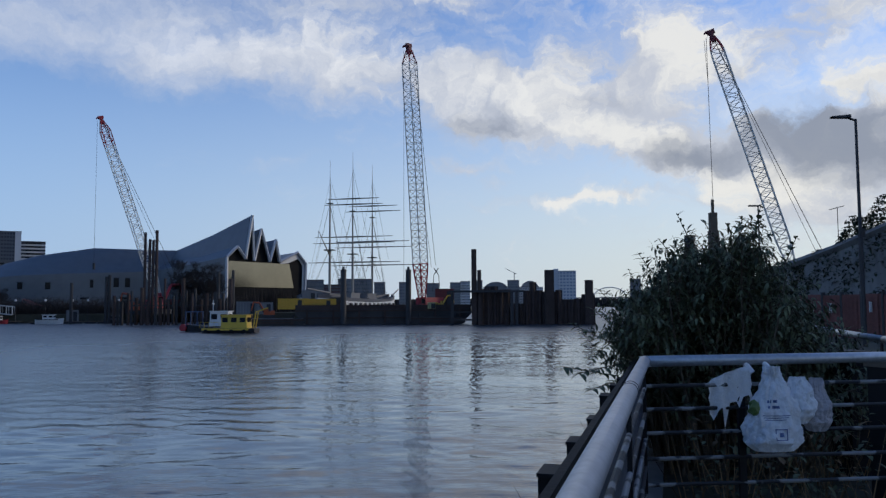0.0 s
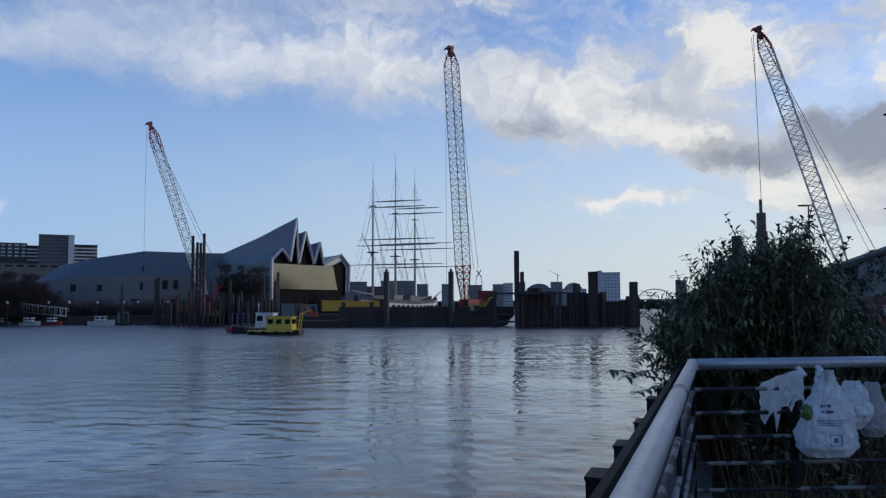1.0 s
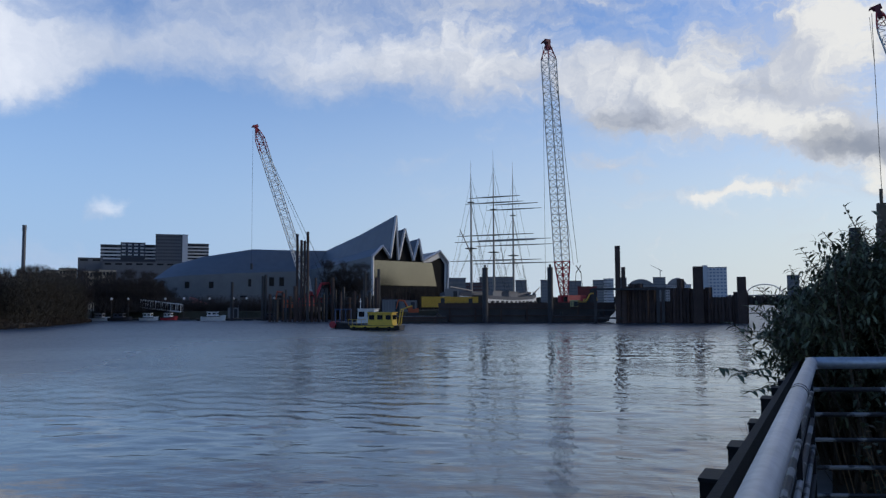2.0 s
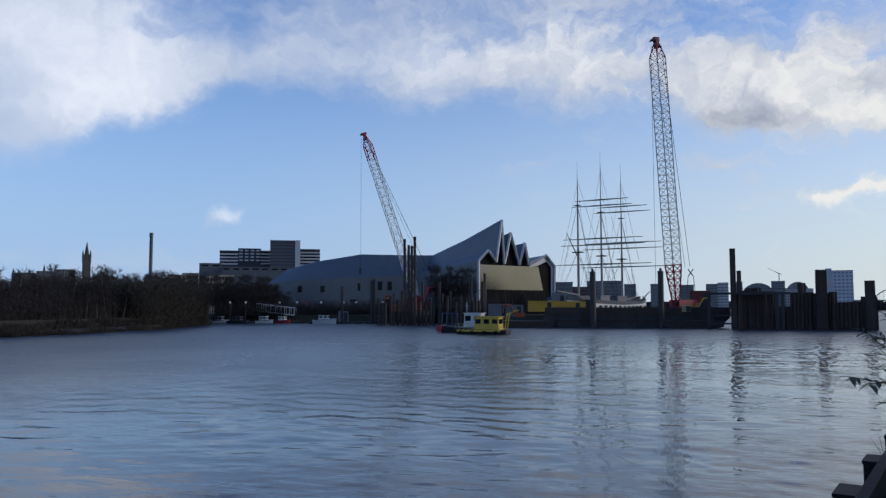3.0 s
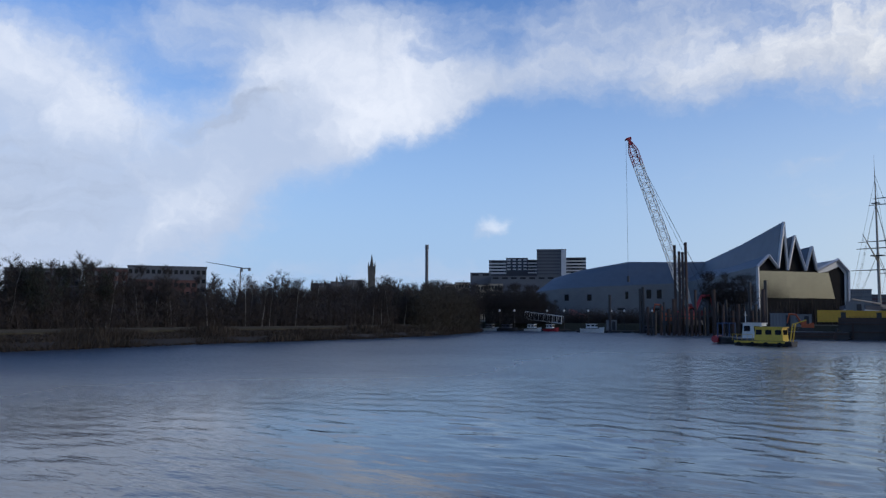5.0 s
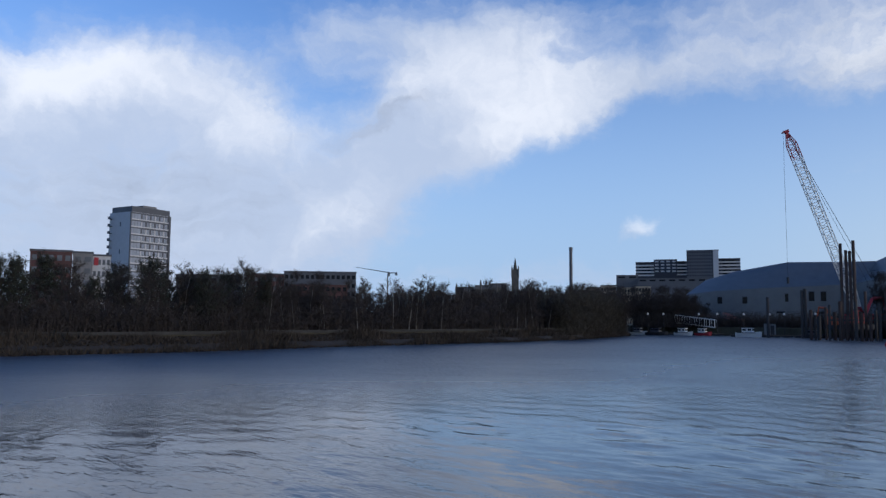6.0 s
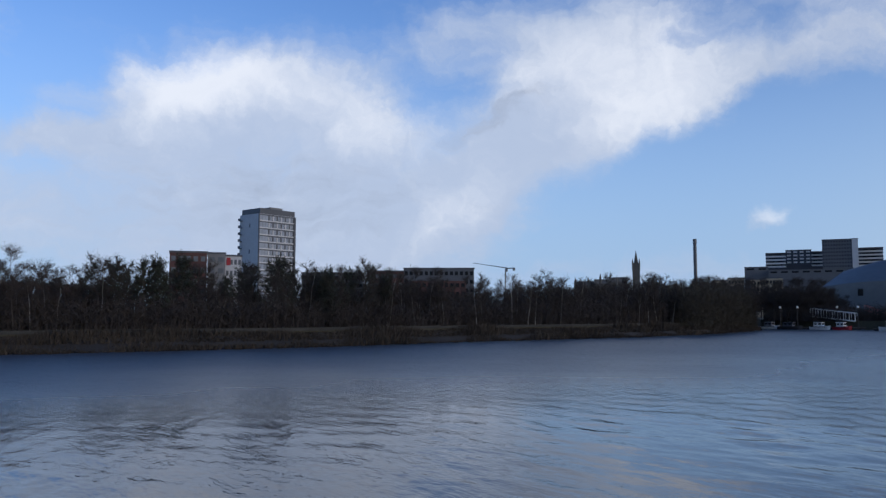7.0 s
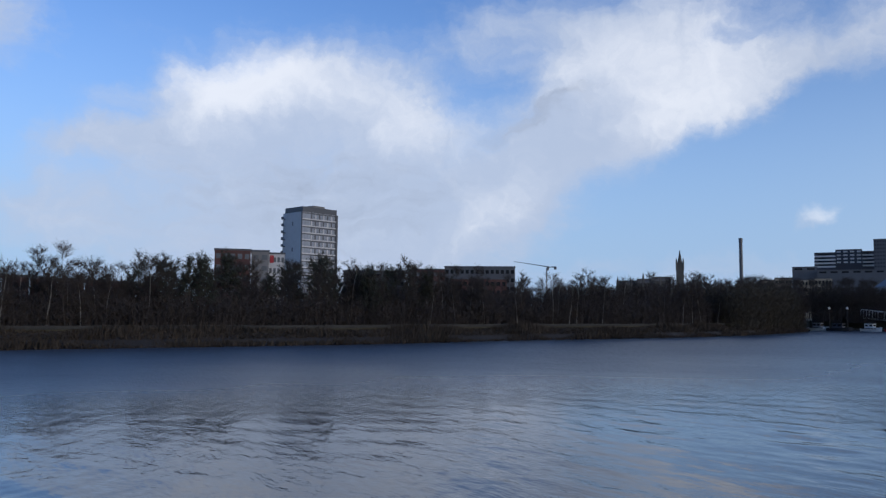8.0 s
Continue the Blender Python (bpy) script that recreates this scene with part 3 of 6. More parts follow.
# ---- crawler cranes ----
def crane(name, foot, tip, width, base_turn, label, red_from, mats, red_to=.93, cab=True, base_z=2.3):
    """A lattice-boom crawler crane: boom from foot to tip, tracks, house, lines."""
    foot, tip = Vector(foot), Vector(tip)
    ob = thing(name, (foot.x, foot.y, base_z), label, "crane", "cranes")
    o = Vector((foot.x, foot.y, base_z))
    a, b = foot - o, tip - o
    ax = (b - a).normalized()
    side = Vector((ax.y, -ax.x, 0))
    side = side.normalized() if side.length > .05 else Vector((1, 0, 0))
    up = side.cross(ax).normalized()
    L, w = (b - a).length, width / 2
    n = int(L / (width * .62))

    def ring(t):
        taper = min(1, .36 + t * 4.2, .35 + (1 - t) * 12)
        return [a + ax * (L * t) + side * (w * taper * sx) + up * (w * taper * sy) for sx, sy in ((-1, -1), (1, -1), (1, 1), (-1, 1))]

    ts = [i / n for i in range(n + 1)]
    n1, n2 = max(1, round(n * red_from)), round(n * red_to)
    for c in range(4):
        ch = part("boom_chord", Shape().pipe([ring(t)[c] for t in ts[n1:n2 + 1]], width * .05), mats[0], ob)
        part("painted_foot", Shape().pipe([ring(t)[c] for t in ts[:n1 + 1]], width * .07), mats[1], ch, "red painted foot")
        part("painted_tip", Shape().pipe([ring(t)[c] for t in ts[n2:]], width * .055), mats[1], ch, "red painted tip")
    for f in range(4):
        pale, red, tip_ = Shape(), Shape(), Shape()
        for i, (t0, t1) in enumerate(zip(ts, ts[1:])):
            r0, r1 = ring(t0), ring(t1)
            sh = red if i < n1 else tip_ if i >= n2 else pale
            p, q = (r0[f], r1[(f + 1) % 4]) if i % 2 else (r0[(f + 1) % 4], r1[f])
            sh.tube(p, q, width * (.05 if sh is red else .028), n=4, caps=False)
            sh.tube(r1[f], r1[(f + 1) % 4], width * (.05 if sh is red else .022), n=4, caps=False)
        la = tagged(part("lacing", pale, mats[0], ob), kind="stuff")
        tagged(part("painted_lacing", red, mats[1], la, "red painted foot"), kind="stuff")
        tagged(part("painted_lacing", tip_, mats[1], la, "red painted tip"), kind="stuff")
    head = Shape().box((0, 0, 0), (width * .42, width * .34, width * .8), m=Matrix.Translation(b) @ ax.to_track_quat("Z", "Y").to_matrix().to_4x4())
    head.box((0, 0, 0), (width * .26, width * .62, width * .34), m=Matrix.Translation(b + ax * width * .45) @ ax.to_track_quat("Z", "Y").to_matrix().to_4x4())
    west = Vector((-1, 0, 0))
    head.tube(b + ax * width * .2, b + ax * width * .45 + west * width * .4, width * .15, width * .11, n=6).tube(b + ax * width * .45 + west * width * .36, b + ax * width * .25 + west * width * .6, width * .11, width * .06, n=6)
    part("boom_head", head, mats[2], ob, "dark red sheave head")
    if cab:
        out = Vector((ax.x, ax.y, 0))
        out = out.normalized() if out.length > .02 else Vector((0, -1, 0))
        tn = math.degrees(math.atan2(out.y, out.x))
        for sgn in (-1, 1):
            tr = Shape().box((0, 0, 0), (7.5, 1.0, 1.1), m=pose(0, 0, .62, 0, 0, tn) @ pose(-1.2, sgn * 2.6, 0))
            tr.tube(pose(0, 0, .6, 0, 0, tn) @ Vector((2.6, sgn * 2.6 - .5, 0)), pose(0, 0, .6, 0, 0, tn) @ Vector((2.6, sgn * 2.6 + .5, 0)), .6, n=12)
            part("track", tr, DARKSTEEL, ob)
        part("house", Shape().box((-2.6, 0, 2.6), (6.2, 3.4, 2.2), m=pose(0, 0, 0, 0, 0, tn)), mats[1], ob, "red machinery house")
        cb = part("cab", Shape().box((1.0, 2.3, 2.5), (2.0, 1.4, 2.0), m=pose(0, 0, 0, 0, 0, tn)), mats[1], ob)
        part("windscreen", Shape().box((2.03, 2.3, 2.8), (.06, 1.2, 1.2), m=pose(0, 0, 0, 0, 0, tn)), GLASS, cb)
        part("counterweight", Shape().box((-6.2, 0, 2.3), (1.6, 4.4, 2.4), m=pose(0, 0, 0, 0, 0, tn)), DARKSTEEL, ob)
    return ob, o


def line(ob, o, a, b, r=.035, name="hoist_line"):
    part(name, Shape().tube(Vector(a) - o, Vector(b) - o, r, n=4), ROPE, ob)


# left crane
A0, A1 = polar(-19.65, 218, 5.0), polar(-23.64, 214, EYE + 214 * math.tan(radians(12.3)))
ca, o = crane("crane", A0, A1, 2.1, 0, "crawler crane with a pale lattice boom and red head", .06, (BOOMGREY, RED, RED), .87)
line(ca, o, A1 + Vector((-1.1, 0, 0)), polar(-23.9, 214, 15.0))
line(ca, o, A1, polar(-18.3, 220, 9.0), .06, "pendant_line")
line(ca, o, A1, polar(-18.7, 220, 9.0), .04, "pendant_line")
part("hook_block", Shape().box(polar(-23.9, 214, 14.2) - o, (.5, .4, 1.6)), DARKSTEEL, ca)
# middle crane on the barge
B0, B1 = polar(-1.5, 186, 4.4), polar(-2.46, 183, EYE + 183 * math.tan(radians(18.2)))
cb_, o = crane("crane", B0, B1, 2.5, 0, "tall crawler crane on a barge with red boom foot", .165, (SHADEDGREY, RED, DEEPRED), .95)
line(cb_, o, B1 + Vector((-1.2, 0, 0)), polar(-2.85, 183, 9.0))
line(cb_, o, B1 + Vector((1.0, 0, 0)), polar(-.55, 184, 13.5), .05)
line(cb_, o, B1 + Vector((.6, 0, -12)), polar(-.85, 184, 13.0), .04)
hk = Shape()
for dx in (-.55, .55):
    hk.tube(polar(-.5, 184, 12.8) - o + Vector((dx, 0, 0)), polar(-.5, 184, 11.2) - o + Vector((-dx, 0, 0)), .12, n=5)
    hk.tube(polar(-.5, 184, 11.2) - o + Vector((dx, 0, 0)), polar(-.5, 184, 7.4) - o + Vector((1.6 * dx, 0, 0)), .07, n=4)
part("lifting_frame", hk, DARKSTEEL, cb_)
# right crane on the near bank
C0, C1 = polar(24.1, 118, 7.6), polar(19.3, 118, EYE + 118 * math.tan(radians(18.0)))
cc, o = crane("crane", C0, C1, 1.8, 0, "crawler crane with pale lattice boom and red foot", .06, (SHADEDGREY, RED, DEEPRED), base_z=GROUND)
line(cc, o, C1 + Vector((-.9, 0, 0)), polar(19.02, 118, 19.0), .04)
line(cc, o, C1 + Vector((-1.2, 0, -.5)), polar(18.92, 118, 36), .03)
line(cc, o, C1, polar(25.9, 120, 10.5), .045, "pendant_line")
line(cc, o, C1, polar(25.5, 120, 10.5), .03, "pendant_line")
rig = Shape().tube(polar(18.98, 118, 19) - o, polar(18.98, 118, 17.0) - o, .22, n=6).box(polar(18.98, 118, 15.6) - o, (1.0, .9, 3.0)).box(polar(18.98, 118, 11.5) - o, (1.3, 1.0, 6.0))
part("piling_hammer", rig, WOOD, cc, "rusty hanging piling hammer")


# ---- tall ship ----
def tall_ship():
    mid, ax = polar(-6.55, 220), Vector((0.233, 0.972, 0))
    turn = math.degrees(math.atan2(ax.y, ax.x))
    ship = thing("sailing_ship", mid, "three-masted tall ship with bare yards and a pale painted hull", "ship", turn=turn)
    prof = ((-30, 2.2, 7.0), (-27, 4.6, 6.7), (-18, 5.6, 6.2), (0, 5.9, 5.9), (18, 5.6, 6.3), (28, 3.6, 7.0), (35, .3, 7.9))
    for i, (mname, lab, lo, hi, mt) in enumerate((("hull_bottom", "dark lower hull", lambda t: -.6, lambda t: t - 2.6, DARKSTEEL), ("hull_side", "white painted band along the hull", lambda t: t - 2.6, lambda t: t - .9, WHITE), ("bulwark", "grey bulwark", lambda t: t - .9, lambda t: t, DARKCLAD))):
        s = Shape()
        for sg in (-1, 1):
            s.loft([[Vector((x, sg * w * (.8 if i == 0 else .97), lo(t))), Vector((x, sg * w, hi(t)))] for x, w, t in prof], close=False)
        s.face(*[Vector((prof[0][0], y * prof[0][1], z)) for y, z in ((-1, lo(prof[0][2])), (1, lo(prof[0][2])), (1, hi(prof[0][2])), (-1, hi(prof[0][2])))])
        part(mname, s, mt, ship, lab)
    part("deck", Shape().loft([[Vector((x, -w, t - 1.0)), Vector((x, w, t - 1.0))] for x, w, t in prof], close=False), WOOD, ship)
    for i in range(14):
        x = -24 + i * 3.6
        for sg in (-1, 1):
            w = 5.75 if -18 < x < 18 else 5.0 if x < 0 else 4.9
            part("gun_port", Shape().box((x, sg * w, 4.4), (1.3, .5, .9)), DARKSTEEL, ship)
    for bx, by, bl, bw, bh in ((-20, 0, 9, 6, 1.8), (-3, 0, 7, 4, 2.2), (10, 0, 8, 4.5, 2.2)):
        part("deck_house", Shape().box((bx, by, 5.2 + bh / 2), (bl, bw, bh)).box((bx, by, 5.3 + bh), (bl + .5, bw + .5, .2)), CITY, ship, "grey deck house")
    part("bowsprit", Shape().tube((33, 0, 6), (44, 0, 9.5), .35, .12, n=8), MAST, ship)
    for mx, top, lower in ((-17, 40.0, 0), (0, 45.6, 1), (17, 45.0, 1)):
        m = part("mast", Shape().tube((mx, 0, 3), (mx, 0, 19), .38, .32, n=8).tube((mx, 0, 18), (mx, 0, 31), .27, .2, n=8).tube((mx, 0, 30), (mx, 0, top - 2), .17, .07, n=6).tube((mx, 0, top - 2.1), (mx, 0, top + 1.6), .05, .03, n=5), MAST, ship)
        part("top_platform", Shape().box((mx, 0, 18.4), (1.8, 2.6, .25)), DARKSTEEL, m)
        part("crosstree", Shape().box((mx, 0, 30.4), (1.0, 1.6, .2)), DARKSTEEL, m)
        if lower:
            for z, half in ((16.2, 13.6), (21.6, 12.0), (23.3, 11.4), (32.4, 8.6), (34.0, 7.6)):
                y = Shape().tube((mx + .5, -half, z), (mx + .5, 0, z), .09, .24, n=6).tube((mx + .5, 0, z), (mx + .5, half, z), .24, .09, n=6)
                part("yard", y, MAST, m)
        rig = Shape()
        for sg in (-1, 1):
            for k in range(3):
                rig.tube((mx - 1 - k * .9, sg * 5.6, 4.6), (mx, sg * .3, 18.2), .022, n=3, caps=False)
                rig.tube((mx - 1 - k * .9, sg * 5.6, 4.6), (mx, sg * .1, 30.2), .02, n=3, caps=False)
            rig.tube((mx - 4.5, sg * 5.4, 4.6), (mx, 0, top - 4), .03, n=3, caps=False)
            for k in range(6):
                rig.tube((mx - .9 - k * .12, sg * (5.0 - k * .8), 6.5 + k * 2), (mx - 4.3 + k * .6, sg * (5.0 - k * .8), 6.5 + k * 2), .025, n=3, caps=False)
        rig.tube((mx, 0, 30), (mx + 14, 0, 7), .05, n=3, caps=False).tube((mx, 0, 18), (mx + 11, 0, 6), .05, n=3, caps=False).tube((mx, 0, top - 3), (mx + 16, 0, 19), .035, n=3, caps=False)
        rg = part("rigging", rig, ROPE, m, "standing rigging")
        tagged(rg, kind="stuff")
    sp = part("gaff", Shape().tube((-17, 0, 17), (-27, -1, 22.5), .2, .08, n=6), MAST, ship)
    part("flag", Shape().face((-27, -1, 22.4), (-27, -1, 20.8), (-29.6, -2.2, 20.9), (-29.8, -2.2, 22.1)), BLUE, sp, "small dark flag")
    part("boom", Shape().tube((-17, 0, 7.5), (-31, 0, 8.3), .22, .12, n=6), MAST, ship)


tall_ship()


# ---- river works: cofferdam, piles, barge ----
COF = 167.0
coffer = thing("cofferdam", polar(6.0, COF), "dark rusty sheet-pile cofferdam standing in the river", "cofferdam")
co0 = polar(6.0, COF)
pan = Shape()
pw = .38
pan.loft([[Vector((x, y, z)) for x, y in ((-2 * pw, .25), (-pw, .25), (-.5 * pw, -.25), (.5 * pw, -.25), (pw, .25), (2 * pw - .05, .25), (2 * pw - .05, .33), (pw + .06, .33), (.5 * pw + .06, -.17), (-.5 * pw - .06, -.17), (-pw - .06, .33), (-2 * pw, .33))] for z in (-14.0, 0.0)])
pan.face(*[pan.v[i] for i in range(12, 24)])
PAN = pan.mesh("sheet_pile", RUST)
TOPS = ((2.3, 2.75, 7.2), (2.75, 3.2, 7.5), (3.2, 4.1, 8.0), (4.1, 4.9, 7.4), (4.9, 5.8, 4.4), (5.8, 6.3, 7.3), (6.3, 6.75, 8.9), (6.75, 7.3, 7.1), (8.0, 8.4, 7.1), (8.4, 10.1, 5.3), (10.1, 10.7, 6.2))
rng = random.Random(3)
a = 2.35
while a < 10.7:
    zt = [t for lo, hi, t in TOPS if lo <= a < hi] or [7.0]
    q = polar(a, COF + rng.uniform(-.2, .2), zt[0] + rng.uniform(-.12, .12)) - co0
    p = part("sheet_pile", PAN, RUST, coffer)
    p.matrix_basis = pose(q.x, q.y, q.z, 0, 0, -a + rng.uniform(-2, 2))
    a += .46
# the far sides of the box
for k in range(14):
    for aa, off in ((2.4, k * 1.5), (10.7, k * 1.5)):
        q = polar(aa, COF + 1 + off, 6.6) - co0
        p = part("sheet_pile", PAN, RUST, coffer)
        p.matrix_basis = pose(q.x, q.y, q.z, 0, 0, 90)
for aa, w, top in ((2.24, 1.05, 15.9), (2.62, .8, 11.5), (7.65, 1.9, 11.4), (10.45, 1.6, 9.2)):
    q = polar(aa, COF - 1.0, 0) - co0
    part("king_pile", Shape().box(q + Vector((0, 0, top / 2 - 2)), (w, .9, top + 4)).box(q + Vector((0, -.48, top / 2 - 2)), (w * .55, .12, top + 4)), RUST, coffer, "tall rusty box pile")
beam = Shape().box((0, 0, 0), (15.5, 1.2, .45), m=Matrix.Translation(polar(3.1, COF - 1.7, 7.0) - co0)).box((0, -.5, .9), (15.5, .05, .05), m=Matrix.Translation(polar(3.1, COF - 1.7, 7.0) - co0))
part("walkway", beam, DARKSTEEL, coffer, "steel walkway beam")
for aa in (.65, 4.95, 5.3):
    q = polar(aa, COF - 1.7, 0) - co0
    part("walkway_post", Shape().box(q + Vector((0, 0, 2.8)), (.6, .6, 8.4)), DARKSTEEL, coffer)
q = polar(1.5, COF - 1.2, 1.1) - co0
part("lower_frame", Shape().box(q, (6.8, .8, .35)).box(q + Vector((0, 0, 1.6)), (6.8, .5, .3)), DARKSTEEL, coffer)


def tube_pile(a, d, r, top, label, group, mt=RUST, cap=False):
    ob = thing("steel_pile", polar(a, d), label, "pile", group)
    part("shaft", Shape().tube((0, 0, -4), (0, 0, top), r, n=14), mt, ob, smooth=False)
    if cap:
        part("cap", Shape().tube((0, 0, top), (0, 0, top + .25), r * 1.12, n=14).tube((0, 0, top + .25), (0, 0, top + .9), r * .5, r * .4, n=10), DARKSTEEL, ob)
    else:
        part("collar", Shape().tube((0, 0, top - .6), (0, 0, top - .35), r * 1.06, n=14), mt, ob)
    return ob


tube_pile(-7.2, 170.5, .62, 11.6, "tall dark tubular mooring pile beside the barge", "barge piles", DARKSTEEL, True)
tube_pile(-2.52, 171.0, .60, 11.6, "tall dark tubular mooring pile beside the barge", "barge piles", DARKSTEEL, True)
for aa, top, r in ((-20.72, 22.2, .33), (-20.42, 20.6, .33), (-20.2, 20.4, .33), (-19.98, 22.8, .36)):
    tube_pile(aa, 205, r, top, "tall rust-red tubular pile", "tall piles")
rng = random.Random(11)
aa = -22.6
while aa < -15.0:
    tall = {0: 10.5}.get(int(rng.random() * 11), 0)
    tube_pile(aa, 190 + rng.uniform(-3, 5), rng.choice((.28, .34, .4)), tall or rng.uniform(5.2, 8.4), "rusty tubular pile in a row", "row of piles", rng.choice((RUST, DARKSTEEL)))
    aa += rng.uniform(.2, .42)
for aa, d, top in ((-25.2, 212, 10.0), (-23.1, 212, 11.6), (-22.9, 212, 12.0), (-15.9, 200, 12.6), (-14.9, 196, 12.8)):
    tube_pile(aa, d, .36, top, "dark tubular mooring pile", "mooring piles", DARKSTEEL)
rail = thing("guide_frame", polar(-18.6, 189), "steel guide frame fixed along a row of piles", "frame")
part("waling", Shape().box((0, 0, 4.4), (19, .4, .3), 18).box((0, .6, 5.2), (19, .1, .1), 18), DARKSTEEL, rail)


def barge(a0, a1, d0, d1, deck, width, label):
    p, q = polar(a0, d0), polar(a1, d1)
    L = (q - p).length
    turn = math.degrees(math.atan2((q - p).y, (q - p).x))
    ob = thing("barge", p, label, "barge", "barges", turn=turn)
    hull = Shape()
    ring = [(3.0, -.6), (0, deck - 1.2), (0, deck), (L, deck), (L, deck - 1.2), (L - 3.0, -.6)]
    hull.loft([[Vector((x, y, z)) for x, z in ring] for y in (0, width)])
    hull.face(*[Vector((x, 0, z)) for x, z in ring]).face(*[Vector((x, width, z)) for x, z in reversed(ring)])
    part("hull", hull, DARKSTEEL, ob, "dark rust-streaked steel hull")
    part("rubbing_strake", Shape().box((L / 2, -.15, deck - .3), (L, .35, .35)), RUST, ob)
    part("rubbing_strake", Shape().box((L / 2, -.12, deck * .45), (L - 4, .3, .3)), RUST, ob)
    if deck > 3:
        part("bulwark", Shape().box((L / 2, .12, deck + .42), (L, .12, .84)).box((L / 2, .12, deck + .88), (L, .22, .1)), RUST, ob, "rusty plate bulwark")
    n = int(L / 5)
    for i in range(n):
        x = 2.5 + i * (L - 5) / max(1, n - 1)
        part("fender_post", Shape().box((x, -.2, deck * .55), (.4, .4, deck * .9)), RUST, ob)
    for i in range(max(2, n // 2)):
        x = 2 + i * (L - 4) / max(1, n // 2 - 1)
        part("bollard", Shape().tube((x, .6, deck), (x, .6, deck + .6), .2, n=8).tube((x, .6, deck + .6), (x, .6, deck + .7), .32, n=8), DARKSTEEL, ob)
    return ob


barge(-10.6, 2.0, 172.5, 176.4, 3.4, 16, "long dark steel work barge")
barge(-14.3, -10.0, 168, 169, 1.5, 9, "low dark steel pontoon barge")
barge(-2.4, 1.6, 171.2, 172.4, 1.6, 2.4, "narrow low steel pontoon beside the barge")


# ---- plant and boxes on the barges ----
def site_box(a, d, z, L, W, Hh, mt, label, name="site_container", turn=None):
    ob = thing(name, polar(a, d, z), label, "container", "site units", turn=-a if turn is None else turn)
    part("body", Shape().box((0, 0, Hh / 2), (L, W, Hh)), mt, ob)
    part("roof", Shape().box((0, 0, Hh + .05), (L + .1, W + .1, .1)), mt, ob)
    n = int(L / .6)
    for i in range(n):
        part("rib", Shape().box((-L / 2 + (i + .5) * L / n, -W / 2 - .03, Hh / 2), (.22, .06, Hh - .3)), mt, ob)
    part("door", Shape().box((L * .22, -W / 2 - .07, Hh * .46), (.9, .08, Hh * .85)), DARKSTEEL, ob)
    return ob


site_box(-10.75, 179, 3.4, 6.6, 2.4, 2.3, YELLOW, "yellow steel plant container on the barge")
site_box(-8.7, 180, 3.4, 6.2, 2.4, 2.2, YELLOW, "yellow steel plant container on the barge")
site_box(-7.75, 183, 3.4, 2.4, 2.4, 2.6, DARKSTEEL, "dark steel site container on the barge")
site_box(-9.6, 186, 3.4, 3.4, 2.4, 4.2, CITY, "grey site cabin behind the plant")
site_box(.1, 190, 3.4, 4.5, 2.6, 4.6, mat("dark_red_paint", (0.15, 0.025, 0.024), 0.6, 0, 0.3, 0.5), "red machinery house on the barge")
site_box(-.85, 174.6, 3.4, 1.7, .8, 1.3, mat("faded_notice_board", (0.45, 0.42, 0.20), 0.6, 0, 0.3, 2), "faded yellow equipment box on the barge edge")
site_box(-12.7, 186, 2.3, 3.6, 2.4, 2.6, CITY, "grey portable welfare cabin on the quay")
site_box(-13.9, 188, 2.3, 5.0, 2.4, 2.8, CITY, "grey portable welfare cabin on the quay")


def excavator(a, d, z, turn, mt, s=1.0, label="orange tracked excavator with a raised arm"):
    ob = thing("excavator", polar(a, d, z), label, "excavator", "excavators", turn=turn)
    ob.scale = (s, s, s)
    for sg in (-1, 1):
        part("track", Shape().box((0, sg * 1.1, .4), (3.4, .55, .8)).tube((1.7, sg * 1.1 - .27, .4), (1.7, sg * 1.1 + .27, .4), .4, n=10).tube((-1.7, sg * 1.1 - .27, .4), (-1.7, sg * 1.1 + .27, .4), .4, n=10), DARKSTEEL, ob)
    part("body", Shape().box((-.6, 0, 1.5), (2.8, 2.4, 1.1)).box((-1.6, 0, 1.7), (.9, 2.5, 1.3)), mt, ob)
    cab = part("cab", Shape().box((.7, .7, 2.0), (1.4, 1.0, 1.9)), mt, ob)
    part("window", Shape().box((.9, .19, 2.3), (.9, .05, 1.0)).box((1.42, .7, 2.3), (.05, .8, 1.0)), GLASS, cab)
    part("boom", Shape().tube((.8, -.3, 1.6), (2.6, -.3, 4.8), .34, .28, n=4).tube((2.6, -.3, 4.8), (4.6, -.3, 5.0), .28, .22, n=4), mt, ob)
    part("arm", Shape().tube((4.5, -.3, 5.2), (5.2, -.3, 2.2), .22, .16, n=4), mt, ob)
    part("ram", Shape().tube((1.3, -.3, 1.6), (2.7, -.3, 3.9), .1, n=6), DARKSTEEL, ob)
    part("bucket", Shape().loft([[Vector((5.2 + x, y, 2.2 + zz)) for x, zz in ((-.1, .2), (.4, 0), (.1, -.9), (-.6, -.7))] for y in (-.8, .3)]), DARKSTEEL, ob)


excavator(-12.5, 178, 1.6, 200, ORANGE, .68)
excavator(-.2, 181, 3.4, 0, YELLOW, .6, "small yellow tracked excavator on the barge")
excavator(-21.2, 212, 2.3, 160, ORANGE, 1.05, "orange tracked excavator with folded arm on the quay")
excavator(-19.9, 210, 2.3, 60, RED, 1.5, "red tracked excavator with a raised arm")


